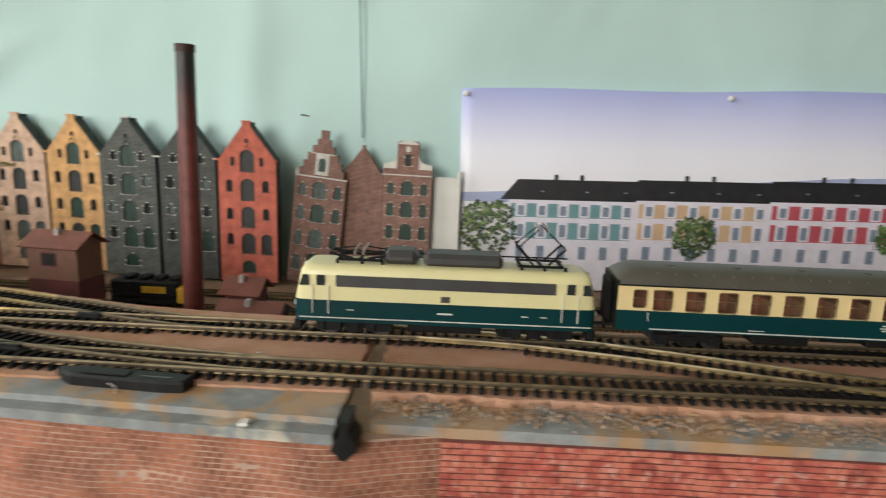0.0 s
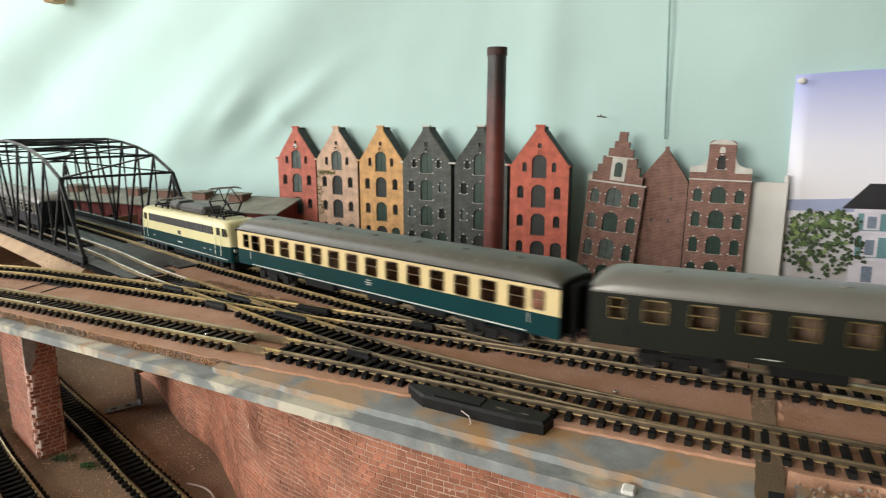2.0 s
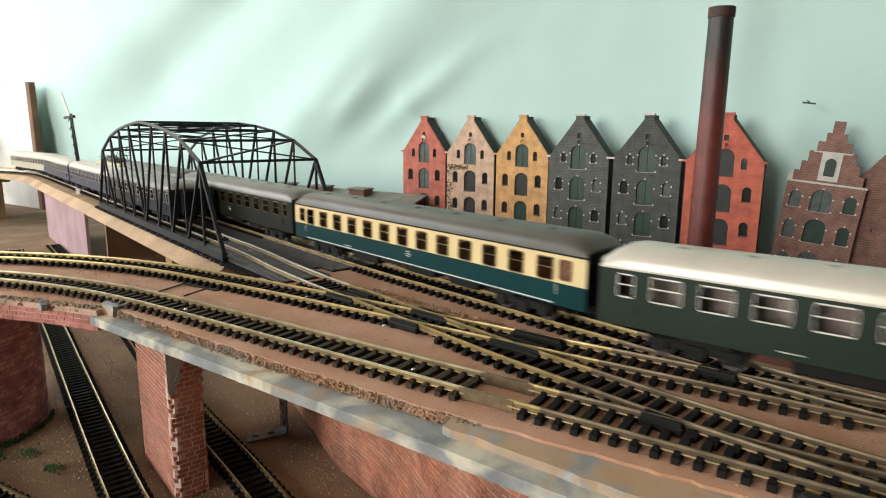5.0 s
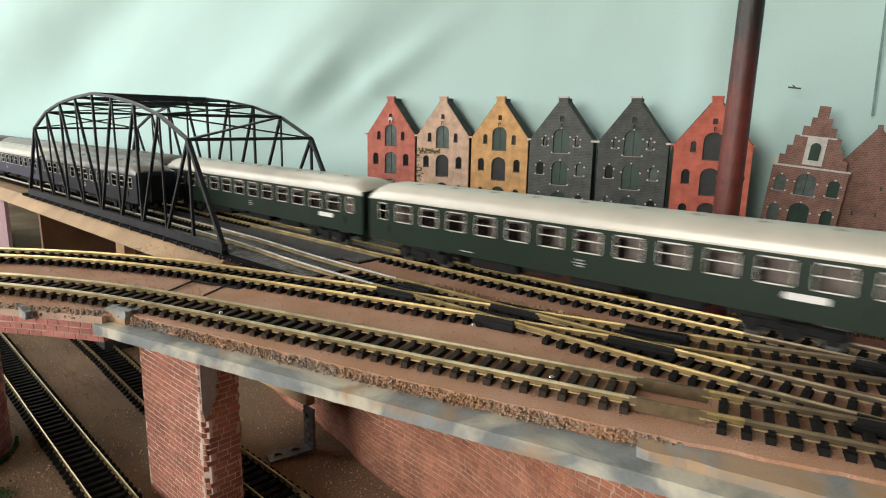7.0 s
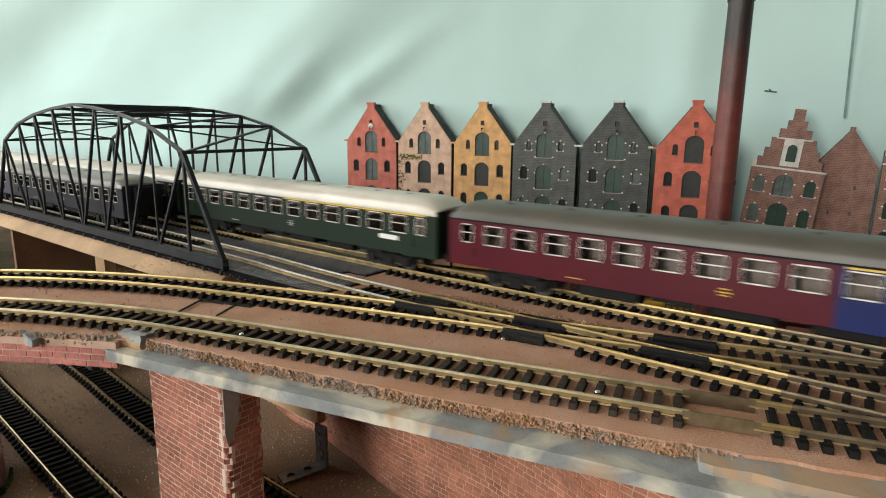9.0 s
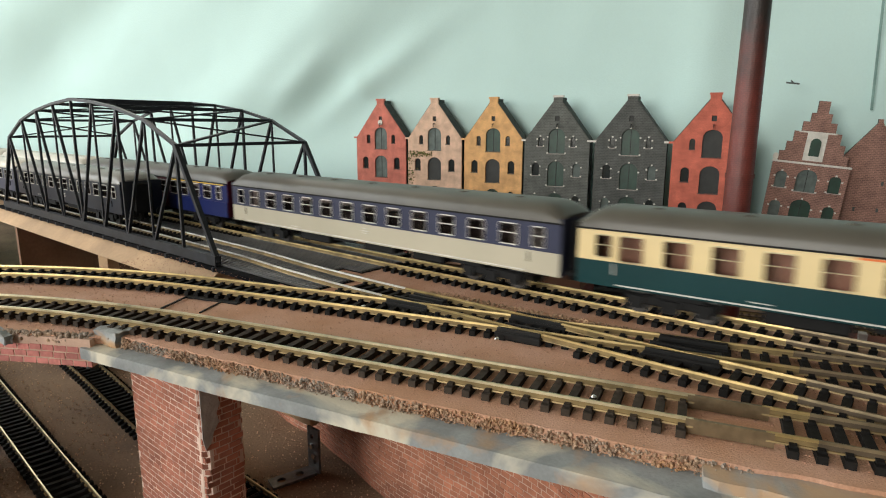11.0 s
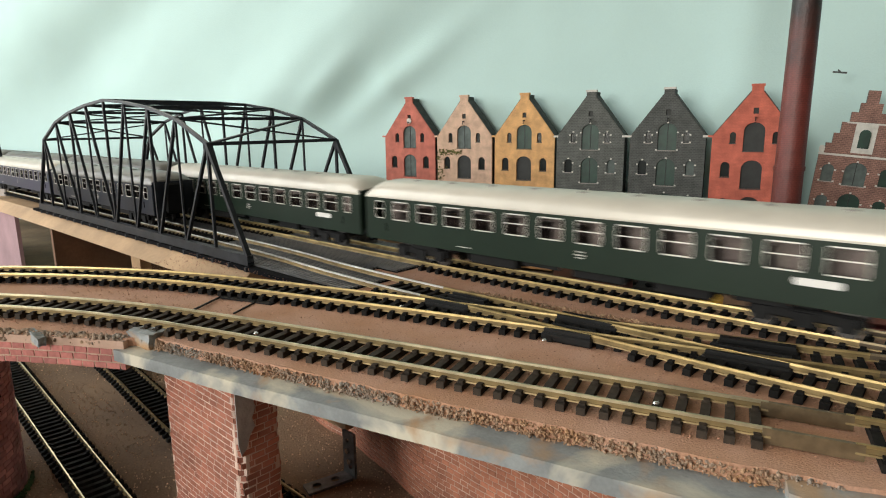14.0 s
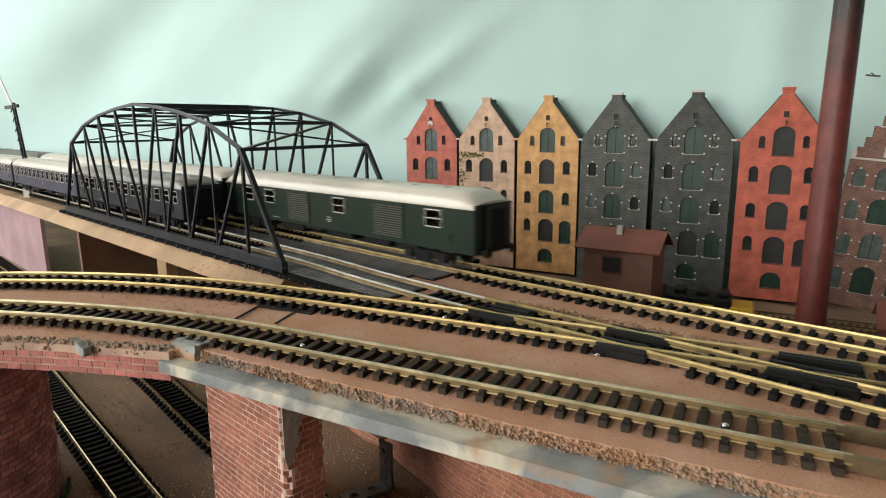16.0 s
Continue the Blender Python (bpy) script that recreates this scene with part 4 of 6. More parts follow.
for k, (x0, x1) in enumerate(((0.062, 0.236), (0.236, 0.415), (0.415, 0.60), (0.60, 0.78))):
    col = P_COL[k % 3]
    dz = 0.004 * k * 0.6
    print_box("terrace_front", x0, x1, G + 0.002, 0.024 + dz, 0.0016, P_WHITE)
    roof = [(x0 - (0.012 if k == 0 else 0), 0.024 + dz), (x1, 0.024 + dz), (x1, 0.052 + dz), (x0 + (0.012 if k == 0 else 0), 0.052 + dz)]
    panel("roof", roof, [], 0.0003, P_ROOF, poster).location.y = -0.0021
    for cx in (0.35, 0.55):
        print_box("chimney", x0 + cx * (x1 - x0), x0 + cx * (x1 - x0) + 0.005, 0.05 + dz, 0.059 + dz, 0.0023, P_ROOF)
    for cx in (0.25, 0.6, 0.9):
        print_box("skylight", x0 + cx * (x1 - x0), x0 + cx * (x1 - x0) + 0.004, 0.035 + dz, 0.037 + dz, 0.0026, P_GLASS)
    for row, (z0, z1) in enumerate(((0.002, 0.017), (-0.028, -0.009))):
        print_box("colour_band", x0 + 0.004, x1 - 0.006, z0 - 0.002 + dz, z1 + 0.002 + dz, 0.0020, col)
        for w in range(6):
            cx = x0 + (w + 0.6) * (x1 - x0) / 6
            print_box("window_surround", cx - 0.0075, cx + 0.0075, z0 - 0.001 + dz, z1 + 0.002 + dz, 0.0024, P_WHITE)
            print_box("window_pane", cx - 0.0042, cx + 0.0042, z0 + 0.001 + dz, z1 - 0.001 + dz, 0.0028, P_GLASS)
    for w in range(6):
        cx = x0 + (w + 0.6) * (x1 - x0) / 6
        print_box("window_pane", cx - 0.005, cx + 0.005, -0.058 + dz, -0.040 + dz, 0.0020, P_GLASS)
    for z in (-0.034, 0.020, -0.004):
        print_box("string_course", x0, x1, z + dz, z + 0.0015 + dz, 0.0029, P_WHITE)
for x, z, r in ((0.034, -0.017, 0.042), (0.317, -0.022, 0.030), (0.585, -0.018, 0.026)):
    for layer, mat in enumerate((P_TREE2, P_TREE, P_TREE3)):
        bm = bmesh.new()
        for k in range((340, 300, 110)[layer]):
            a, q = random.uniform(0, 6.283), r * math.sqrt(random.random()) * (1.0, 0.97, 0.9)[layer]
            q *= 1 + 0.10 * math.sin(5 * a + x * 90) + 0.07 * math.sin(11 * a)
            px, pz = x + q * math.cos(a), z + q * 0.95 * math.sin(a)
            clump = noise.noise((px * 90, pz * 90, 3.0 + layer)) + 0.5 * (pz - z) / r - 0.25 * (px - x) / r
            if px < -0.004 or (layer and clump < 0.02 + 0.18 * (layer - 1)):
                continue
            bmesh.ops.create_circle(bm, cap_ends=True, segments=5, radius=random.uniform(0.0010, 0.0030), matrix=pose(px, -0.0034 - layer * 0.0006 - k * 0.0000015, pz, 90, random.uniform(0, 60)))
        tagged(part("printed_leaves", bm, mat, poster), kind="stuff")

# ---- chimney, huts, shed, parked shunter ----
CH = brick_print("chimney_brick", (0.155, 0.038, 0.030), (1.5, 1.3, 1.2), 1.0, 0.03)
nt = CH.node_tree
src = nt.nodes["Principled BSDF"].inputs["Base Color"].links[0].from_socket
tc, sp, nz, ad, mr, mx = (nt.nodes.new(k) for k in ("ShaderNodeTexCoord", "ShaderNodeSeparateXYZ", "ShaderNodeTexNoise", "ShaderNodeMath", "ShaderNodeMapRange", "ShaderNodeMix"))
nz.inputs["Scale"].default_value = 70
ad.operation = "MULTIPLY_ADD"
ad.inputs[1].default_value = 0.07
nt.links.new(tc.outputs["Object"], sp.inputs[0])
nt.links.new(tc.outputs["Object"], nz.inputs["Vector"])
nt.links.new(nz.outputs["Fac"], ad.inputs[0])
nt.links.new(sp.outputs[2], ad.inputs[2])
mr.inputs["From Min"].default_value, mr.inputs["From Max"].default_value = 0.246, 0.298
nt.links.new(ad.outputs[0], mr.inputs["Value"])
mx.data_type = "RGBA"
nt.links.new(mr.outputs[0], mx.inputs["Factor"])
nt.links.new(src, mx.inputs["A"])
mx.inputs["B"].default_value = (0.030, 0.024, 0.022, 1)
nt.links.new(mx.outputs["Result"], nt.nodes["Principled BSDF"].inputs["Base Color"])
nt.nodes["Principled BSDF"].inputs["Roughness"].default_value = 0.45
chim = tagged(empty("factory_chimney", pose(-0.2700, 0.612, G, 0, 0.4, 0)), "tall round dark red factory chimney with sooty top", "chimney")
bm = bmesh.new()
rod(bm, (0, 0, 0), (0, 0, 0.285), 0.0100, 0.0086, 32)
part("shaft", bm, CH, chim, smooth=True)
SOOT = material("sooty_brick", (0.035, 0.028, 0.025), 0.7, vary=0.4, scale=80, bump=0.3, second=(0.10, 0.035, 0.028))
bm = bmesh.new()
rod(bm, (0, 0, 0.282), (0, 0, 0.289), 0.0093, 0.0093, 32)
part("rim", bm, SOOT, chim, smooth=True)
bm = bmesh.new()
rod(bm, (0, 0, 0.150), (0, 0, 0.153), 0.0099, 0.0099, 32)
part("band", bm, CH, chim, smooth=True)
bm = bmesh.new()
rod(bm, (0, 0, 0), (0, 0, 0.02), 0.015, 0.013, 24)
part("base", bm, CH, chim, smooth=True)

HUT_WALL = material("brown_hut_plastic", (0.21, 0.10, 0.065), 0.55, vary=0.15)
HUT_ROOF = material("red_brown_roof_plastic", (0.20, 0.065, 0.045), 0.55, vary=0.2)
HUT_BASE = material("dark_red_base", (0.12, 0.025, 0.025), 0.6, vary=0.2)


def hut(x, y, z, w, d, h, label, yaw=0, base=0.0):
    t = tagged(empty("signal_hut", pose(x, y, z, 0, 0, yaw)), label, "hut")
    bm = bmesh.new()
    box(bm, -w / 2, w / 2, -d / 2, d / 2, base, base + h)
    part("wall_shell", bm, HUT_WALL if base else HUT_BASE, t)
    if base:
        bm = bmesh.new()
        box(bm, -w / 2 - 0.001, w / 2 + 0.001, -d / 2 - 0.001, d / 2 + 0.001, 0, base)
        part("plinth", bm, HUT_BASE, t, "dark red plinth")
    for s in (-1, 1):
        bm = bmesh.new()
        bar(bm, (0, s * (d / 2 + 0.006), base + h - 0.001), (0, 0, base + h + 0.013), w + 0.012, 0.0014, up=(0, s * 0.5, 1))
        part("roof_slope", bm, HUT_ROOF, t)
    for sx in (-1, 1):
        bm = bmesh.new()
        v = [bm.verts.new(p) for p in ((sx * w / 2, -d / 2, base + h), (sx * w / 2, d / 2, base + h), (sx * w / 2, 0, base + h + 0.012))]
        bm.faces.new(v)
        part("gable_wall", bm, HUT_WALL, t)
    bm = bmesh.new()
    box(bm, -0.0045, 0.0, -0.008, -0.002, base + h + 0.006, base + h + 0.016)
    part("chimney", bm, PLASTER, t)
    if base:
        for wx in (-0.004,):
            fr = panel("window_frame", rounded(wx - 0.008, wx + 0.008, base + h * 0.40, base + h * 0.82), [rounded(wx - 0.007, wx + 0.007, base + h * 0.44, base + h * 0.78)], 0.001, HUT_BASE, t)
            fr.location.y = -d / 2 - 0.0008
            pn = panel("pane", rounded(wx - 0.007, wx + 0.007, base + h * 0.44, base + h * 0.78), [], 0.0005, GLASS_DARK, t)
            pn.location.y = -d / 2 - 0.0004
    return t


hut(-0.402, 0.615, G, 0.054, 0.036, 0.034, "brown signal hut with red-brown gabled roof on a dark red plinth", -6, 0.058)
hut(-0.212, 0.605, G, 0.030, 0.03, 0.055, "low dark red hut with gabled roof", -4)
hut(-0.190, 0.560, G, 0.05, 0.036, 0.044, "low dark red hut beside the chimney", -4)

SHED_RED = brick_print("shed_red_brick", (0.24, 0.05, 0.045), (0.8, 0.7, 0.7))
SHED_ROOF = material("grey_felt_roof", (0.30, 0.30, 0.25), 0.9, vary=0.2, scale=60, bump=0.3)
shed = tagged(empty("goods_shed", pose(-0.987, 0.801, G)), "long low red brick goods shed with grey felt roof", "shed")
SW = 0.285
wins = []
for k in range(13):
    x = -SW + 0.02 + k * 0.0425
    wins.append(arch(x, 0.0155 if k % 2 else 0.02, 0.033, 0.064, rise=0.004))
panel("front_wall", [(-SW, 0), (SW, 0), (SW, 0.086), (-SW, 0.086)], wins, 0.002, SHED_RED, shed)
for w in wins:
    panel("window", w, [], 0.0006, GLASS_DARK, shed).location.y = 0.0016
for k in range(14):
    bm = bmesh.new()
    x = -SW + k * 0.0425 - 0.001
    box(bm, x - 0.0025, x + 0.0025, -0.001, 0.0005, 0, 0.083)
    part("pilaster", bm, SHED_RED, shed)
bm = bmesh.new()
v = [bm.verts.new(p) for p in ((SW, 0.0, 0), (SW, 0.054, 0), (SW, 0.054, 0.103), (SW, 0.0, 0.087))]
bm.faces.new(v)
part("gable_wall", bm, SHED_RED, shed)
bm = bmesh.new()
bar(bm, (0, -0.006, 0.0860), (0, 0.056, 0.1045), 2 * SW + 0.012, 0.002, up=(0, -0.4, 1))
part("roof", bm, SHED_ROOF, shed)
for k in range(6):
    x = SW - 0.105 - k * 0.082
    vent = empty("roof_vent", pose(x, 0.034, 0.097))
    vent.parent = shed
    bm = bmesh.new()
    box(bm, -0.015, 0.015, -0.009, 0.012, 0, 0.012)
    part("wall_shell", bm, HUT_WALL, vent)
    bm = bmesh.new()
    box(bm, -0.018, 0.018, -0.012, 0.014, 0.012, 0.0145, 0.001)
    part("cap", bm, SHED_ROOF, vent)

YELLOW = material("yellow_paint", (0.72, 0.42, 0.03), 0.45, vary=0.1)
shunter = tagged(empty("shunting_locomotive", pose(-0.352, 0.700, G + 0.0066)), "parked black and yellow model diesel shunter on the siding", "locomotive")
bm = bmesh.new()
box(bm, -0.05, 0.030, -0.014, 0.014, 0.010, 0.030, 0.002)
part("hood", bm, BLACK, shunter)
bm = bmesh.new()
box(bm, 0.028, 0.048, -0.0145, 0.0145, 0.004, 0.024, 0.002)
part("nose", bm, YELLOW, shunter, "yellow nose")
bm = bmesh.new()
box(bm, -0.012, 0.016, -0.0146, -0.0138, 0.016, 0.024)
part("side_plate", bm, YELLOW, shunter, "yellow side plate")
bm = bmesh.new()
for k in range(3):
    bar(bm, (-0.006 + k * 0.006, -0.0148, 0.018), (-0.003 + k * 0.006, -0.0148, 0.022), 0.0012, 0.0004)
part("plate_mark", bm, BLACK, shunter)
bm = bmesh.new()
box(bm, -0.050, 0.046, -0.012, 0.012, 0.003, 0.010)
part("frame", bm, BLACK, shunter)
for x in (-0.036, -0.018, 0.018, 0.034):
    bm = bmesh.new()
    rod(bm, (x, -0.009, 0.0052), (x, 0.009, 0.0052), 0.0052, n=16)
    part("wheelset", bm, BLACK, shunter, smooth=True)
bm = bmesh.new()
for k in range(4):
    box(bm, -0.036 + k * 0.018, -0.026 + k * 0.018, -0.009, 0.009, 0.030, 0.034, 0.001)
part("roof_equipment", bm, BLACK, shunter)


# ---- points, screws and clutter on the deck ----
def frog(x, y, yaw, length=0.024, w=0.019):
    """A crossing piece: a low black moulding between rails with raised check ribs and a pale nose."""
    t = tagged(empty("point_frog", pose(x, y, 0.0, 0, 0, yaw)), "black plastic crossing piece between the rails", "track part", "crossing pieces")
    bm = bmesh.new()
    box(bm, -length / 2, length / 2, -w / 2, w / 2, 0.0002, 0.0034, 0.0006)
    part("block", bm, BLACK, t)
    for k in (-0.36, 0.36):
        bm = bmesh.new()
        bar(bm, (-length / 2 + 0.001, w * k, 0.0041), (length / 2 - 0.001, w * k * 0.8, 0.0041), 0.0011, 0.0016)
        part("check_rib", bm, BLACK, t)
    return t


frog(-0.411, 0.3572, -8, 0.024, 0.0085)
frog(-0.406, 0.3660, -14, 0.022, 0.0050)
frog(-0.353, 0.3400, -8, 0.020, 0.0095)
frog(-0.350, 0.3566, -9, 0.026, 0.0070)
frog(-0.293, 0.3402, -8, 0.027, 0.0110)
frog(-0.290, 0.3535, -3, 0.026, 0.0030)
frog(-0.222, 0.3018, -7, 0.015, 0.0050)
frog(-0.214, 0.3550, -9, 0.016, 0.0040)

motor = tagged(empty("point_motor", pose(-0.1490, 0.2745, -0.0012, 0, 0, -4)), "long black plastic point motor beside the front track", "point motor")
bm = bmesh.new()
v = []
for z, k in ((0.0, 1.0), (0.0040, 1.0), (0.0052, 0.86)):
    ring = [(-0.033, 0.001), (-0.022, -0.0055), (0.020, -0.0058), (0.031, -0.0045), (0.032, 0.004), (0.022, 0.0055), (-0.022, 0.0055), (-0.033, 0.003)]
    v.append([bm.verts.new((x * (1 if k == 1 else 0.97), y * k, z)) for x, y in ring])
for a, b in zip(v, v[1:]):
    for i in range(8):
        bm.faces.new((a[i], a[(i + 1) % 8], b[(i + 1) % 8], b[i]))
bm.faces.new(v[-1])
bm.faces.new(v[0][::-1])
part("housing", bm, BLACK, motor)
bm = bmesh.new()
box(bm, -0.018, 0.004, -0.0035, 0.0035, 0.0051, 0.0059, 0.0004)
part("cover", bm, BLACK, motor)
bm = bmesh.new()
box(bm, 0.010, 0.024, -0.002, -0.001, 0.0051, 0.0055)
part("slot", bm, GLASS_DARK, motor)
WIRE = material("pale_wire", (0.5, 0.42, 0.38), 0.5, vary=0.1)
bm = bmesh.new()
pts = [Vector(p) for p in ((-0.004, -0.0052, 0.0025), (0.001, -0.0075, 0.002), (0.003, -0.0095, 0.0), (0.0, -0.0120, -0.0008), (-0.005, -0.0115, -0.001))]
for a, b in zip(pts, pts[1:]):
    rod(bm, a, b, 0.00028, n=6)
part("wire", bm, WIRE, motor, "short pale wire")
for x, y, z in ((-0.36, 0.33, 0.0028), (-0.3165, 0.2935, 0.0024), (-0.6, 0.327, 0.0024), (-0.464, 0.2935, 0.0024), (-0.43, 0.3475, 0.0024), (-0.069, 0.341, 0.003), (-0.1, 0.315, 0.001), (-0.63, 0.272, 0.0024), (-0.56, 0.3395, 0.0024)):
    bm = bmesh.new()
    bmesh.ops.create_uvsphere(bm, u_segments=10, v_segments=6, radius=0.0010, matrix=Matrix.Diagonal((1, 1, 0.6, 1)))
    ob = tagged(part("screw", bm, SCREW, None, "", True), "small shiny screw head on the track", "screw", "track screws")
    ob.location = (x, y, z)
bm = bmesh.new()
box(bm, -0.0022, 0.0022, -0.0028, 0.0028, 0, 0.0016, 0.0006)
tagged(part("plaster_chip", bm, WHITE), "small white plaster chip on the concrete edge", "chip").location = (-0.084, 0.2490, -0.0043)
# rail joiners at the front points
for y in (0.28555, 0.30205):
    bm = bmesh.new()
    box(bm, -0.290, -0.268, y - 0.0006, y + 0.0006, 0.0004, 0.0046)
    tagged(part("rail_joiner", bm, DULL_RAIL), "dull metal rail joiner at the points", "rail joiner")
# dark slot between the boards and the black strip hanging in the gap
bm = bmesh.new()
bar(bm, (-0.517, 0.3115, 0.0002), (-0.522, 0.3330, 0.0002), 0.0007, 0.0008)
bar(bm, (-0.496, 0.3145, 0.0002), (-0.500, 0.3335, 0.0002), 0.0007, 0.0008)
bar(bm, (-0.522, 0.3335, 0.0002), (-0.490, 0.3335, 0.0002), 0.0042, 0.0008)
tagged(part("board_joint", bm, BLACK), "dark open joint between the deck boards", "joint", kind="structure")
RUB = [(-0.0022, 0.0030), (0.0020, 0.0034), (0.0016, -0.0010), (0.0022, -0.0034), (0.0046, -0.0056), (0.0050, -0.0090), (0.0030, -0.0110), (0.0006, -0.0135), (-0.0020, -0.0128), (-0.0030, -0.0108), (-0.0052, -0.0090), (-0.0046, -0.0064), (-0.0022, -0.0044), (-0.0018, -0.0012)]
rubber = tagged(panel("rubber_strip", RUB, [], 0.016, BLACK), "black rubber strip hanging in the gap of the deck", "rubber strip")
rubber.matrix_basis = pose(-0.0415, 0.2400, 0)


def crumbs(name, places, mat, r0, r1, label, category, parent=None):
    verts, faces = [], []
    base = bmesh.new()
    bmesh.ops.create_icosphere(base, subdivisions=1, radius=1.0)
    bv, bf = [v.co.copy() for v in base.verts], [[v.index for v in f.verts] for f in base.faces]
    base.free()
    for x, y, z in places:
        r, n = random.uniform(r0, r1), len(verts)
        rot = Euler((random.uniform(0, 6), random.uniform(0, 6), random.uniform(0, 6))).to_matrix()
        sc = Vector((1, random.uniform(0.6, 1), random.uniform(0.5, 0.9)))
        for c in bv:
            q = rot @ Vector((c.x * sc.x, c.y * sc.y, c.z * sc.z)) * r * random.uniform(0.75, 1.15)
            verts.append((x + q.x, y + q.y, z + q.z))
        faces += [tuple(n + i for i in f) for f in bf]
    ob = raw(name, verts, faces, mat, parent)
    return tagged(ob, label, category, kind="stuff")


def along(line, n, spread, z0, z1):
    X, T, g = spline(line, 0.004)
    out = []
    for k in range(n):
        s = random.uniform(0, g[-1])
        x, y = np.interp(s, g, X[:, 0]), np.interp(s, g, X[:, 1])
        out.append((x, y + random.gauss(0, spread), random.uniform(z0, z1)))
    return out


crumbs("edge_rubble", along(EDGE[:5], 5200, 0.0009, -0.0045, -0.0004), RUBBLE, 0.00022, 0.0007, "crumbled brown rim of the station board", "rubble")
crumbs("edge_rubble", along(EDGE[4:], 260, 0.0010, -0.0042, -0.0018), RUBBLE, 0.0004, 0.0009, "sparse crumbs on the grey board rim", "rubble")
crumbs("edge_rubble", along([(-0.034, 0.2690), (0.1, 0.2685), (0.4, 0.268), (0.6, 0.267)], 2600, 0.0050, -0.0050, -0.0012), RUBBLE, 0.0004, 0.0013, "coarse grey and orange rubble along the board", "rubble")
crumbs("edge_rubble", along([(-.514, .2745), (-.538, .2680), (-.565, .2605), (-.59, .2515), (-.64, .2310), (-.70, .197)], 2600, 0.0010, -0.0034, 0.0), RUBBLE, 0.0005, 0.0013, "grey and brown crumbs on the viaduct rim", "rubble")
grit = []
for k in range(16000):
    x = random.uniform(-0.62, -0.02)
    y = random.uniform(0.2795 + max(0, -x - 0.5) * -0.2, 0.372 + 0.25 * max(0.0, -x - 0.2))
    grit.append((x, y, 0.0))
crumbs("deck_grit", grit, GRIT, 0.00016, 0.00042, "fine reddish grit scattered over the station board", "grit")
low = []
for k in range(15000):
    x, y = random.uniform(-1.0, -0.36), random.uniform(0.17, 0.46)
    low.append((x, y, G + 0.0004))
crumbs("soil_crumbs", low, CRUMB, 0.0002, 0.0007, "loose brown soil crumbs on the ground", "soil")
bed_crumbs = along([(-.415, .3890), (-.37, .3790), (-.32, .3690), (-.27, .3610)], 900, 0.0016, 0.0, 0.0006)
crumbs("ballast_crumbs", bed_crumbs, CRUMB, 0.0003, 0.0008, "line of dark red ballast crumbs between the tracks", "ballast")
for x, y, r in ((-0.584, 0.259, 0.008), (-0.553, 0.259, 0.006), (-0.451, 0.287, 0.006), (-0.425, 0.288, 0.005), (-0.60, 0.247, 0.009)):
    crumbs("moss_tuft", [(x + random.gauss(0, r * 0.6), y + random.gauss(0, r * 0.35), G + 0.0008 + random.uniform(0, 0.002)) for k in range(90)], GREEN, 0.0004, 0.0010, "small green moss tuft on the soil", "moss")
crumbs("moss_ring", [(-.66 + .054 * math.cos(a), .25 + .054 * math.sin(a), G + random.uniform(0.0, 0.004)) for a in [random.uniform(-1.6, 1.0) for k in range(500)]], GREEN, 0.0005, 0.0014, "dark moss round the foot of the pier", "moss")
# broken stones at the end of the concrete edge
for x, y, sx, sy, sz, yaw in ((-0.5080, 0.2800, 0.014, 0.008, 0.0062, -4), (-0.552, 0.2630, 0.016, 0.0035, 0.0045, -16)):
    bm = bmesh.new()
    bmesh.ops.create_cube(bm, size=1, matrix=Matrix.Diagonal((sx, sy, sz, 1)))
    bmesh.ops.subdivide_edges(bm, edges=bm.edges[:], cuts=4, use_grid_fill=True)
    for v in bm.verts:
        v.co += Vector(noise.noise_vector(v.co * 300)) * 0.0012
    tagged(part("broken_stone", bm, CONCRETE_RUST, None), "broken grey stone chunk at the deck's end", "stone", "broken stones").matrix_basis = pose(x, y, -0.0042 + sz / 2, 0, 0, yaw)
# plank and steel bracket under the deck
bm = bmesh.new()
box(bm, -0.055, 0.010, 0, 0.006, -0.078, -0.0092, 0.0005)
plank = tagged(part("plank", bm, WOOD), "pale wooden plank fixed under the deck", "plank")
plank.matrix_basis = pose(-0.487, 0.371, 0, 0, 0, -17)
rod_bm = bmesh.new()
rod(rod_bm, (-0.020, -0.0006, -0.028), (-0.020, 0.001, -0.028), 0.0018, n=12)
part("knot_hole", rod_bm, BLACK, plank)
brk = tagged(empty("angle_bracket", pose(-0.4745, 0.3655, 0, 0, 0, -17)), "dark steel angle bracket screwed to the plank", "bracket")
def ring(x, z, r):
    return [(x + r * math.cos(k * math.pi / 5), z + r * math.sin(k * math.pi / 5)) for k in range(10)]


panel("upright", [(-0.0046, G + 0.001), (0.0046, G + 0.001), (0.0046, -0.0765), (-0.0046, -0.0765)], [ring(-0.001, -0.0815, 0.0014), ring(0.001, -0.096, 0.0014)], 0.0014, STEEL_BARE, brk)
foot = panel("foot", [(-0.0048, -0.024), (0.0048, -0.024), (0.0048, 0.0), (-0.0048, 0.0)], [ring(0, -0.008, 0.0024), ring(0, -0.018, 0.0024)], 0.0014, STEEL_BARE, brk, "bare steel foot")
foot.matrix_basis = pose(0, 0, G + 0.0026, -88, 0, -16)
for x, z in ((-0.0005, -0.0870), (0.001, -0.0925)):
    bm = bmesh.new()
    rod(bm, (x, -0.0012, z), (x, 0.0005, z), 0.0015, n=12)
    part("screw_head", bm, SCREW, brk)
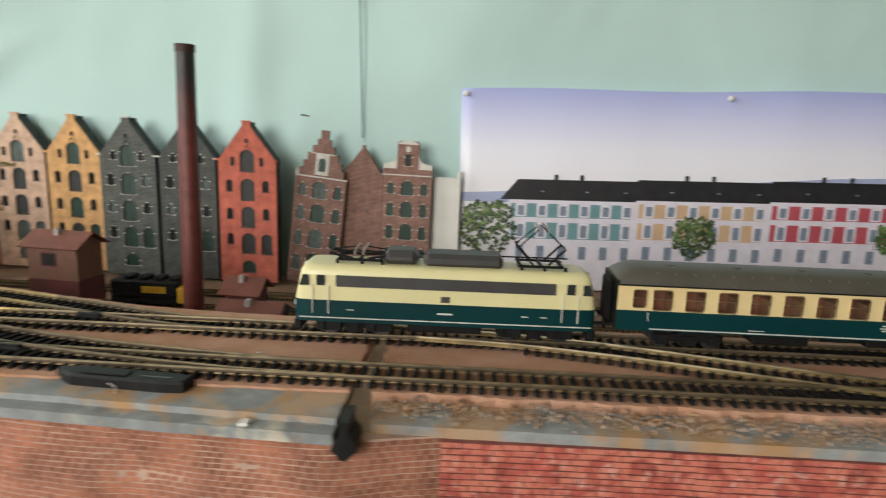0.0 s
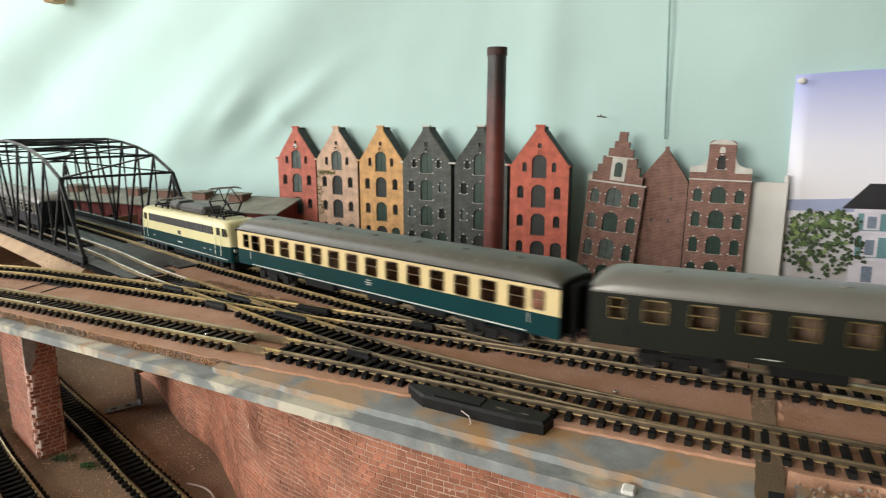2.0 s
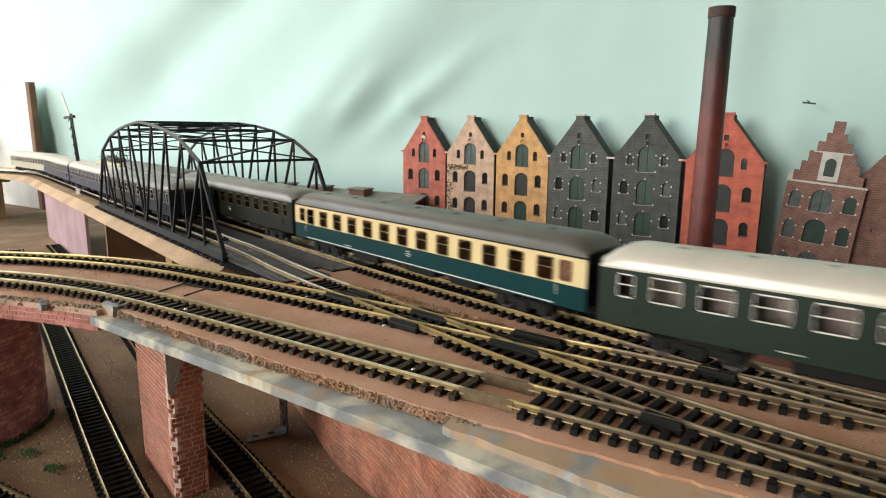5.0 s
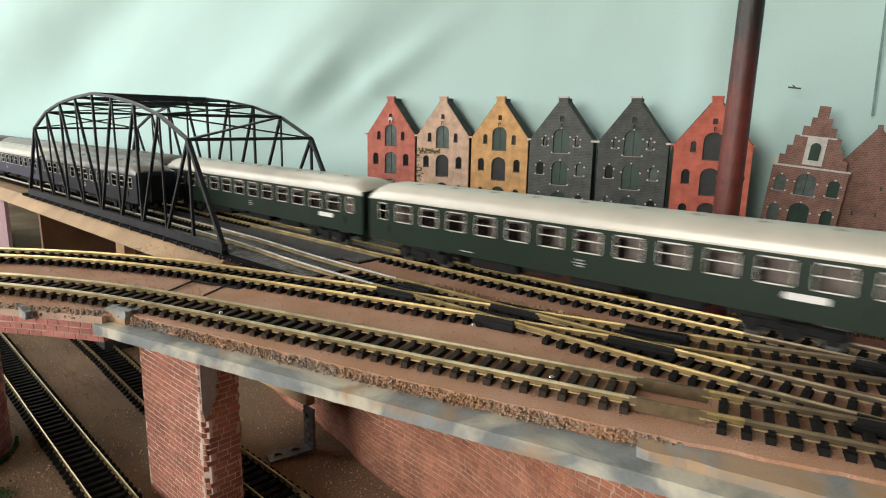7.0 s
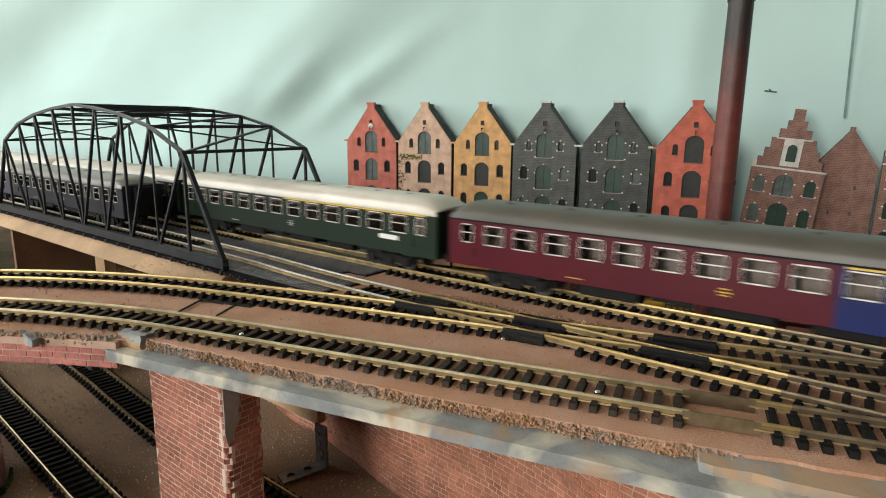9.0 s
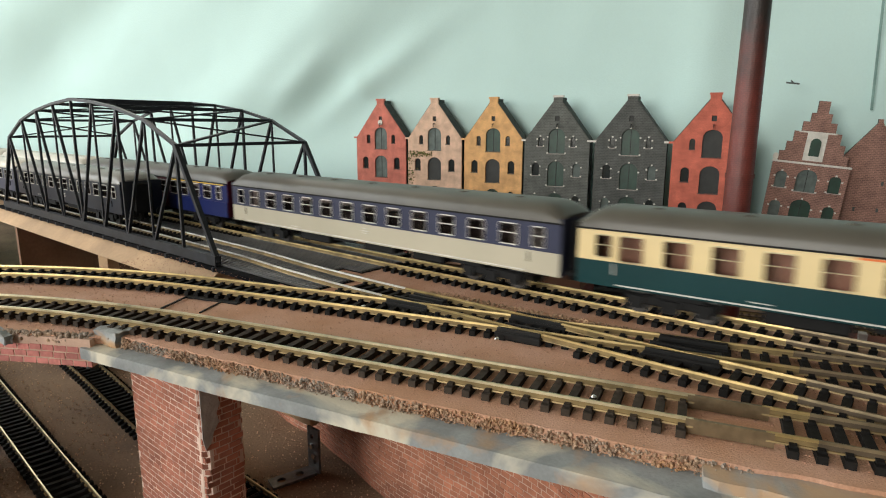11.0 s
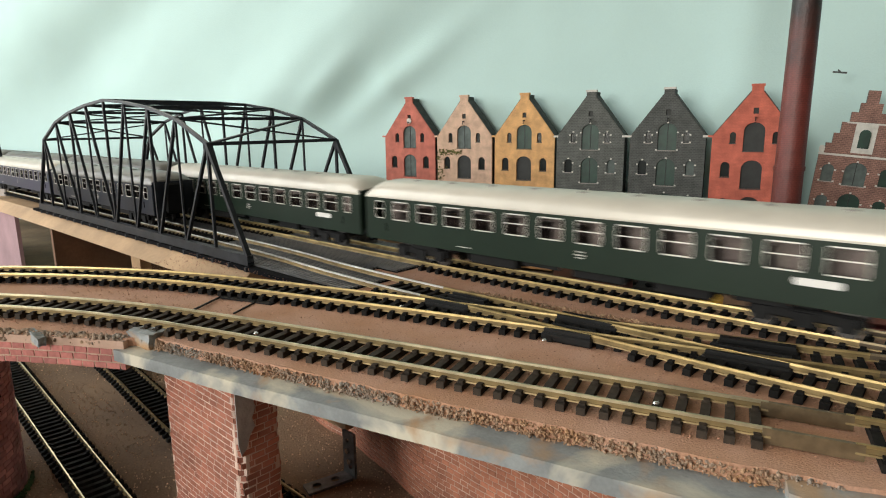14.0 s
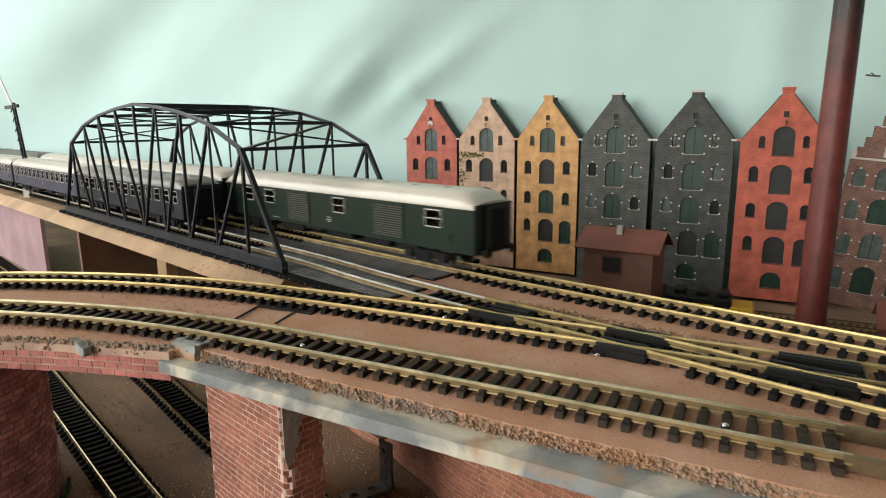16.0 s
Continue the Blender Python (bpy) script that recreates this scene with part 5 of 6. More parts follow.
# grey trough under the viaduct
bm = bmesh.new()
box(bm, -0.03, 0.03, -0.012, 0.012, G, G + 0.012, 0.001)
trough = tagged(part("grey_ramp", bm, PLATE), "grey ribbed ramp beside the lower track", "ramp")
trough.matrix_basis = pose(-0.735, 0.432, 0, 0, 0, -20)
# pale cable on the ground
cu = bpy.data.curves.new("cable", "CURVE")
cu.dimensions, cu.bevel_depth, cu.bevel_resolution = "3D", 0.0007, 1
sp = cu.splines.new("POLY")
sp.points.add(24)
for k, p in enumerate(sp.points):
    p.co = (-.350 + .0032 * k, .300 + .007 * math.sin(k * 0.26) - 0.0012 * k, G + 0.002, 1)
cu.materials.append(WIRE)
tagged(new("cable", cu), "thin pale cable lying on the ground", "cable")

# ---- beyond the bridge ----
sig = tagged(empty("line_signal", pose(-1.148, 0.590, -0.001)), "dark lattice signal mast on a grey foot beside the line", "signal")
bm = bmesh.new()
bar(bm, (-0.0035, 0, 0.008), (-0.022, 0.004, 0.118), 0.0022)
bar(bm, (0.0035, 0, 0.008), (-0.018, 0.004, 0.118), 0.0022)
for k in range(9):
    z = 0.01 + k * 0.012
    q = -0.0190 * (z - 0.008) / 0.11
    bar(bm, (-0.0035 + q, 0, z), (0.0035 + q, 0, z + 0.010), 0.0010)
part("mast", bm, STEEL, sig)
bm = bmesh.new()
box(bm, -0.007, 0.007, -0.007, 0.007, -0.002, 0.010, 0.001)
part("foot", bm, PLASTER, sig, "grey concrete foot")
bm = bmesh.new()
bar(bm, (-0.036, 0.003, 0.112), (-0.008, 0.003, 0.114), 0.003, 0.004)
part("signal_arm", bm, STEEL, sig)
bm = bmesh.new()
bar(bm, (-0.022, 0.003, 0.115), (-0.040, 0.003, 0.150), 0.0012, 0.004)
part("pale_arm", bm, WHITE, sig, "pale tilted arm")
bm = bmesh.new()
box(bm, -2.28, -1.845, 0.838, 0.842, G, 0.200)
tagged(part("notice_board", bm, WHITE), "large white board standing behind the curve", "board")
bm = bmesh.new()
box(bm, -1.845, -1.828, 0.832, 0.846, G, 0.203)
tagged(part("dark_post", bm, WOOD_DARK), "dark wooden post beside the white board", "post")
slab_mat = slab("grass_mat", [(-2.15, 0.60), (-1.66, 0.60), (-1.70, 0.715), (-1.85, 0.745), (-2.15, 0.70)], -0.02, -0.006, LIME, rough=0.006)
tagged(slab_mat, "pale yellow-green grass mat on a raised board", "grass mat")
for x, y in ((-2.1, 0.63), (-1.72, 0.62), (-1.74, 0.70)):
    bm = bmesh.new()
    box(bm, x - 0.012, x + 0.012, y - 0.012, y + 0.012, G, -0.02)
    tagged(part("support_post", bm, WOOD), "pale wooden post under the grass mat", "support post", "support posts")
bm = bmesh.new()
box(bm, -0.14, 0.0, 0, 0.004, G, -0.022)
tagged(part("fascia_panel", bm, PINK), "mauve painted panel under the grass mat", "fascia panel").matrix_basis = pose(-1.80, 0.605, 0, 0, 0, 10)
plant = tagged(empty("pot_plant", pose(-2.08, 0.79, 0)), "green leafy plant before the white board", "plant")
bm = bmesh.new()
for k in range(90):
    a, r = random.uniform(0, 6.28), random.uniform(0.0, 0.06)
    m = pose(r * math.cos(a), r * 0.3 * math.sin(a), random.uniform(0.02, 0.12) * (1 - r * 6), random.uniform(-70, 70), random.uniform(-70, 70), random.uniform(0, 360)) @ Matrix.Diagonal((0.014, 0.005, 1, 1))
    bmesh.ops.create_circle(bm, cap_ends=True, segments=6, radius=1.0, matrix=m)
part("leaves", bm, GREEN, plant)
bm = bmesh.new()
rod(bm, (0, 0, G), (0, 0, 0.06), 0.003, n=8)
part("stem", bm, GREEN, plant)
bm = bmesh.new()
box(bm, -1.275, -1.245, 0.845, 0.875, 0.350, 0.52, 0.003)
tagged(part("wooden_batten", bm, WOOD), "pale wooden batten that holds the cloth", "batten")
# a bird printed on the cloth
bm = bmesh.new()
bar(bm, (-0.224, 0.8545, 0.128), (-0.212, 0.8545, 0.1265), 0.0016, 0.0012, up=(0, 1, 0))
bar(bm, (-0.220, 0.8545, 0.130), (-0.216, 0.8545, 0.1265), 0.0012, 0.0010, up=(0, 1, 0))
tagged(part("paper_bird", bm, ROOF_SLATE), "tiny dark paper bird on the cloth", "paper bird")


# ---- coaches ----
C_CREAM = material("cream_enamel", (0.74, 0.58, 0.30), 0.35, vary=0.05, scale=30)
C_TEAL = material("ocean_blue_enamel", (0.003, 0.036, 0.040), 0.33, vary=0.1, scale=30, gloss=0.25)
C_GREEN = material("bottle_green_enamel", (0.014, 0.026, 0.017), 0.36, vary=0.1, scale=30, gloss=0.25)
C_BLACKGREEN = material("dark_olive_enamel", (0.013, 0.015, 0.011), 0.38, vary=0.1, scale=30, gloss=0.25)
C_RED = material("wine_red_enamel", (0.085, 0.010, 0.018), 0.35, vary=0.1, scale=30, gloss=0.25)
C_BLUE = material("dark_blue_enamel", (0.012, 0.02, 0.10), 0.35, vary=0.1, scale=30, gloss=0.25)
C_INDIGO = material("blue_grey_enamel", (0.045, 0.050, 0.085), 0.35, vary=0.1, scale=30, gloss=0.25)
C_STONE = material("pale_stone_enamel", (0.46, 0.42, 0.32), 0.4, vary=0.05, scale=30)
C_NIGHT = material("night_blue_enamel", (0.016, 0.020, 0.030), 0.35, vary=0.15, scale=30, gloss=0.25)
R_DARK = material("umber_grey_roof", (0.085, 0.078, 0.062), 0.42, vary=0.15, scale=40)
R_SILVER = material("aluminium_roof", (0.60, 0.56, 0.48), 0.38, 0.2, vary=0.08, scale=40)
R_GREY = material("grey_roof", (0.20, 0.19, 0.17), 0.35, 0.2, vary=0.1, scale=40)
INSIDE_BROWN = material("brown_compartment", (0.20, 0.07, 0.035), 0.6, vary=0.2)
INSIDE_SEAT = material("tan_seat", (0.16, 0.075, 0.035), 0.7, vary=0.2)
INSIDE_PALE = material("pale_curtain", (0.17, 0.13, 0.12), 0.8, vary=0.2, scale=300)
INSIDE_TAN = material("tan_curtain", (0.13, 0.075, 0.045), 0.8, vary=0.2, scale=300)
INSIDE_DARK = material("dark_seat", (0.05, 0.03, 0.03), 0.8, vary=0.2)
CHROME = material("pale_window_metal", (0.80, 0.77, 0.70), 0.4, 0.3, vary=0.05)
STRIPE_ORANGE = material("orange_stripe", (0.72, 0.16, 0.03), 0.5, vary=0.05)
STRIPE_YELLOW = material("yellow_stripe", (0.72, 0.48, 0.05), 0.5, vary=0.05)
CLEAR = bpy.data.materials.new("window_glazing")
CLEAR.use_nodes = True
_b = CLEAR.node_tree.nodes["Principled BSDF"]
_b.inputs["Base Color"].default_value = (0.9, 0.92, 0.9, 1)
_b.inputs["Transmission Weight"].default_value, _b.inputs["Roughness"].default_value, _b.inputs["IOR"].default_value = 1.0, 0.03, 1.2
UNDER = material("black_underframe", (0.008, 0.008, 0.008), 0.7, vary=0.4, scale=120, gloss=0.22)
WHEEL = material("dark_wheel_steel", (0.10, 0.095, 0.09), 0.4, 0.8, vary=0.2)

HW = 0.0160
Z_SKIRT, Z_BELT, Z_EAVE, Z_ROOF = 0.0105, 0.0208, 0.0338, 0.0425


def loft_roof(length, z0, z1, hw, mat, parent, dome=0.012, name="roof", n=14, seams=0.0):
    """A vaulted roof with drooping rounded ends."""
    xs = [-length / 2, -length / 2 + dome * 0.25, -length / 2 + dome * 0.6, -length / 2 + dome]
    xs += [-length / 2 + dome + (length - 2 * dome) * k / 12 for k in range(1, 12)] + [-x for x in xs[::-1]]
    verts, faces = [], []
    for x in xs:
        e = max(0.0, 1 - (length / 2 - abs(x)) / dome)
        rise = (z1 - z0) * (1 - 0.62 * e ** 2)
        for k in range(n + 1):
            a = math.pi * k / n
            c, s = math.cos(a), math.sin(a)
            verts.append((x, hw * math.copysign(abs(c) ** 0.72, c) * (1 - 0.03 * e), z0 + rise * s ** 0.82))
    m = n + 1
    for i in range(len(xs) - 1):
        for k in range(n):
            a = i * m + k
            faces.append((a, a + 1, a + m + 1, a + m))
        faces.append((i * m, (i + 1) * m, (i + 1) * m + n, i * m + n))
    faces += [tuple(range(m))[::-1], tuple((len(xs) - 1) * m + k for k in range(m))]
    ob = raw(name, verts, faces, mat, parent, smooth=True)
    ob.data.set_sharp_from_angle(angle=radians(50))
    return ob


def bogie(x, parent):
    b = empty("bogie", pose(x, 0, 0))
    b.parent = parent
    for s in (-1, 1):
        bm = bmesh.new()
        box(bm, -0.019, 0.019, s * 0.0115 - 0.0012, s * 0.0115 + 0.0012, 0.0045, 0.0085, 0.0006)
        for k in (-0.0138, 0.0138):
            box(bm, k - 0.003, k + 0.003, s * 0.0128 - 0.001, s * 0.0128 + 0.001, 0.0030, 0.0080)
        box(bm, -0.004, 0.004, s * 0.0128 - 0.001, s * 0.0128 + 0.001, 0.0025, 0.0075)
        part("side_frame", bm, UNDER, b)
    bm = bmesh.new()
    box(bm, -0.004, 0.004, -0.0105, 0.0105, 0.005, 0.0105)
    part("bolster", bm, UNDER, b)
    for k in (-0.0138, 0.0138):
        bm = bmesh.new()
        for s in (-1, 1):
            rod(bm, (k, s * 0.0072, 0.0055), (k, s * 0.0095, 0.0055), 0.0055, n=18)
        rod(bm, (k, -0.0095, 0.0055), (k, 0.0095, 0.0055), 0.0012, n=8)
        part("wheelset", bm, WHEEL, b, smooth=True)
    return b


def side_panels(name, length, z0, z1, holes, mat, parent):
    for s in (-1, 1):
        hs = [[(s * -x if s > 0 else x, z) for x, z in h] for h in holes]
        ob = panel(name, [(-length / 2, z0), (length / 2, z0), (length / 2, z1), (-length / 2, z1)], [[(-x, z) if s > 0 else (x, z) for x, z in h] for h in holes], 0.0007, mat, parent)
        ob.matrix_basis = pose(0, s * HW, 0, 0, 0, 180 if s > 0 else 0)


def coach(label, over, lower, upper, roof, style, stripe=None, inside=INSIDE_BROWN, ribs=False, second=None, marks=STONE):
    """A four-axle coach on the rails; its front end points along -x. style: passenger or baggage."""
    t = tagged(empty("railway_coach"), label, "railway coach", "coaches of the express train")
    L = over - 0.008
    wins, doors = [], []
    if style == "baggage":
        for x in (-0.098, -0.068, 0.017, 0.104):
            wins.append((x - 0.0065, x + 0.0065, 0.0225, 0.0315))
    else:
        n, ww = (14 if ribs else 13, 0.0050) if upper is C_CREAM else (12, 0.0052) if upper in (C_BLACKGREEN, C_INDIGO, C_NIGHT) else (13, 0.0058) if upper is C_RED else (12, 0.0063)
        w0, w1 = -L / 2 + (0.0235 if upper is C_CREAM else 0.028), L / 2 - (0.0235 if upper is C_CREAM else 0.028)
        for k in range(n):
            x = w0 + (w1 - w0) * k / (n - 1)
            wins.append((x - ww, x + ww, 0.0214 if upper is C_CREAM else 0.0222, 0.0317))
        for x in (-L / 2 + 0.0115, L / 2 - 0.0115):
            doors.append((x - 0.0035, x + 0.0035, 0.0225, 0.0315))
    holes = [rounded(*w) for w in wins + doors]
    side_panels("lower_side", L, Z_SKIRT, Z_BELT, [], lower, t)
    if second:
        cut = second[1]
        for s in (-1, 1):
            for x0, x1, mt in ((-L / 2, cut, upper), (cut, L / 2, second[0])):
                hs = [[(px, pz) for px, pz in h] for h in holes if x0 <= (h[0][0] + h[6][0]) / 2 < x1]
                ob = panel("upper_side", [(x0, Z_BELT), (x1, Z_BELT), (x1, Z_EAVE), (x0, Z_EAVE)] if s < 0 else [(-x1, Z_BELT), (-x0, Z_BELT), (-x0, Z_EAVE), (-x1, Z_EAVE)], [h if s < 0 else [(-px, pz) for px, pz in h] for h in hs], 0.0007, mt, t)
                ob.matrix_basis = pose(0, s * HW, 0, 0, 0, 180 if s > 0 else 0)
            bm = bmesh.new()
            y = s * (HW + 0.0004)
            box(bm, cut, L / 2, y - 0.0004, y + 0.0002, Z_SKIRT, Z_BELT)
            part("blue_lower_side", bm, second[0], t, "dark blue end section")
    else:
        side_panels("upper_side", L, Z_BELT, Z_EAVE, holes, upper, t)
    for x in (-L / 2, L / 2):
        e = math.copysign(1, x)
        bm = bmesh.new()
        box(bm, x - 0.0005, x + 0.0005, -HW + 0.0003, HW - 0.0003, Z_SKIRT, Z_EAVE + 0.002)
        part("end_wall", bm, C_BLACKGREEN if upper is C_CREAM else upper, t)
        bm = bmesh.new()
        box(bm, x + e * 0.0005, x + e * 0.0038, -0.0075, 0.0075, 0.011, 0.0345, 0.0012)
        part("gangway_bellows", bm, UNDER, t)
        for s in (-1, 1):
            bm = bmesh.new()
            rod(bm, (x, s * 0.0105, 0.0118), (x + e * 0.0052, s * 0.0105, 0.0118), 0.0008, n=8)
            rod(bm, (x + e * 0.0046, s * 0.0105, 0.0118), (x + e * 0.0056, s * 0.0105, 0.0118), 0.0026, n=12)
            part("buffer", bm, UNDER, t)
    loft_roof(L + 0.0005, Z_EAVE, Z_ROOF, HW + 0.0003, roof, t)
    for s in (-1, 1):
        bm = bmesh.new()
        box(bm, -L / 2, L / 2, s * (HW + 0.0003) - 0.0003, s * (HW + 0.0003) + 0.0003, Z_EAVE - 0.0004, Z_EAVE + 0.0003)
        part("gutter", bm, UNDER if roof is R_DARK else roof, t)
    for k in range(9 if roof is R_SILVER else 7):
        x = -L / 2 + 0.03 + (L - 0.06) * k / (8 if roof is R_SILVER else 6)
        bm = bmesh.new()
        rod(bm, (x, -0.004, Z_ROOF - 0.0010), (x, -0.004, Z_ROOF + (0.0001 if roof is R_SILVER else 0.0004)), 0.0028, 0.0020, 12)
        part("roof_ventilator", bm, roof if roof is not R_SILVER else PLASTER, t, smooth=True)
    if ribs:
        for k in range(24):
            x = -L / 2 + 0.02 + (L - 0.04) * k / 23
            for s in (-1, 1):
                bm = bmesh.new()
                bar(bm, (x, s * (HW + 0.0001), Z_EAVE + 0.001), (x, s * HW * 0.86, Z_EAVE + 0.0058), 0.0004, 0.0004)
                bar(bm, (x, s * HW * 0.86, Z_EAVE + 0.0058), (x, s * HW * 0.45, Z_EAVE + 0.0083), 0.0004, 0.0004)
                part("roof_rib", bm, R_GREY, t)
    # glazing, frames and what shows behind
    for s in (-1, 1):
        bm = bmesh.new()
        box(bm, -L / 2 + 0.004, L / 2 - 0.004, s * (HW - 0.0018) - 0.0002, s * (HW - 0.0018) + 0.0002, 0.0212, 0.0325)
        gl = part("glazing", bm, CLEAR, t)
        gl.visible_shadow = False
        for k, w in enumerate(wins + doors):
            bm = bmesh.new()
            y = s * (HW + 0.0002)
            x0, x1 = (w[0], w[1])
            zm = w[2] + (w[3] - w[2]) * (0.55 if style == "passenger" else 0.5)
            box(bm, x0, x1, y - 0.0004, y + 0.0002, zm - 0.00018, zm + 0.00018)
            for za in (w[2], w[3]):
                box(bm, x0 + 0.0005, x1 - 0.0005, y - 0.0003, y + 0.0003, za - 0.00022, za + 0.00022)
            for xa in (x0, x1):
                box(bm, xa - 0.00012, xa + 0.00012, y - 0.0003, y + 0.0003, w[2] + 0.0005, w[3] - 0.0005)
            part("window_frame", bm, BRASS if upper is C_BLACKGREEN else BRASS_DULL if upper is C_CREAM else CHROME, t)
    bm = bmesh.new()
    box(bm, -L / 2 + 0.006, L / 2 - 0.006, -0.0035, 0.0035, 0.0125, Z_EAVE)
    part("corridor_wall", bm, inside, t)
    for k, w in enumerate(wins[:-1]):
        x = (w[1] + wins[k + 1][0]) / 2
        for s in (-1, 1):
            bm = bmesh.new()
            box(bm, x - 0.0036, x + 0.0036, s * 0.0090 - 0.0050, s * 0.0090 + 0.0050, 0.0125, 0.0280)
            part("seat", bm, INSIDE_DARK if inside not in (INSIDE_TAN, INSIDE_BROWN) else INSIDE_SEAT, t)
    bm = bmesh.new()
    box(bm, -L / 2 + 0.002, L / 2 - 0.002, -HW + 0.001, HW - 0.001, 0.0105, 0.0124)
    part("floor", bm, UNDER, t)
    # running gear
    for x in (-L / 2 + 0.040, L / 2 - 0.040):
        bogie(x, t)
    for x0, x1, yw, z0 in ((-0.060, -0.030, 0.013, 0.005), (0.000, 0.026, 0.013, 0.006), (0.038, 0.062, 0.012, 0.0055)):
        bm = bmesh.new()
        box(bm, x0, x1, -yw, yw, z0, 0.0103, 0.0008)
        part("equipment_box", bm, UNDER, t)
    for x in (-0.09, -0.015, 0.080):
        for s in (-1, 1):
            bm = bmesh.new()
            box(bm, x - 0.010, x + 0.010, s * 0.0140 - 0.0004, s * 0.0140 + 0.0004, 0.0085, 0.0103)
            part("step_board", bm, UNDER, t)
    for s in (-1, 1):
        y = s * (HW + 0.0003)
        if lower in (C_TEAL, C_STONE):
            bm = bmesh.new()
            box(bm, -L / 2 + 0.018, L / 2 - 0.018, y - 0.0003, y + 0.0003, Z_SKIRT + 0.0008, Z_SKIRT + 0.0013)
            part("white_line", bm, STONE, t)
        if stripe:
            bm = bmesh.new()
            x0, x1 = (stripe[1], stripe[2])
            box(bm, x0, x1, y - 0.0003, y + 0.0003, 0.0325, 0.0332)
            part("class_stripe", bm, stripe[0], t)
        for x, bw, z, bh in ((0.006, 0.0032, 0.0186, 0.00044), (0.006, 0.0050, 0.0172, 0.00044), (0.006, 0.0030, 0.0160, 0.00044), (-0.060, 0.0080, 0.0130, 0.0003)):
            bm = bmesh.new()
            box(bm, x - bw / 2, x + bw / 2, y - 0.0003, y + 0.0002, z - bh / 2, z + bh / 2)
            part("lettering_bar", bm, marks, t)
        if lower is C_GREEN and style != "baggage":
            x = L / 2 - 0.036
            plate = panel("destination_plate", rounded(x - 0.0075, x + 0.0075, 0.0176, 0.0202, 0.0009), [], 0.0004, WHITE, t, "white route plate")
            plate.matrix_basis = pose(0, y - 0.0002, 0) if s < 0 else pose(0, y + 0.0002, 0, 0, 0, 180)
        for x in (-L / 2 + 0.0165, L / 2 - 0.0165):
            bm = bmesh.new()
            box(bm, x - 0.0002, x + 0.0002, y - 0.0002, y + 0.0005, 0.0155, 0.0200)
            part("door_rail", bm, CHROME if upper is C_CREAM else UNDER, t)
        if style == "baggage":
            for x in (-0.030, 0.066):
                bm = bmesh.new()
                box(bm, x - 0.0135, x + 0.0135, y - 0.0003, y + 0.0001, 0.0125, 0.0325)
                door = part("loading_door", bm, upper, t, "ribbed loading door")
                for k in range(14):
                    z = 0.0135 + k * 0.0013
                    bm = bmesh.new()
                    box(bm, x - 0.0128, x + 0.0128, y - 0.0001 * s, y + 0.0006 * s, z, z + 0.0005)
                    part("door_rib", bm, R_DARK, door)
    return t


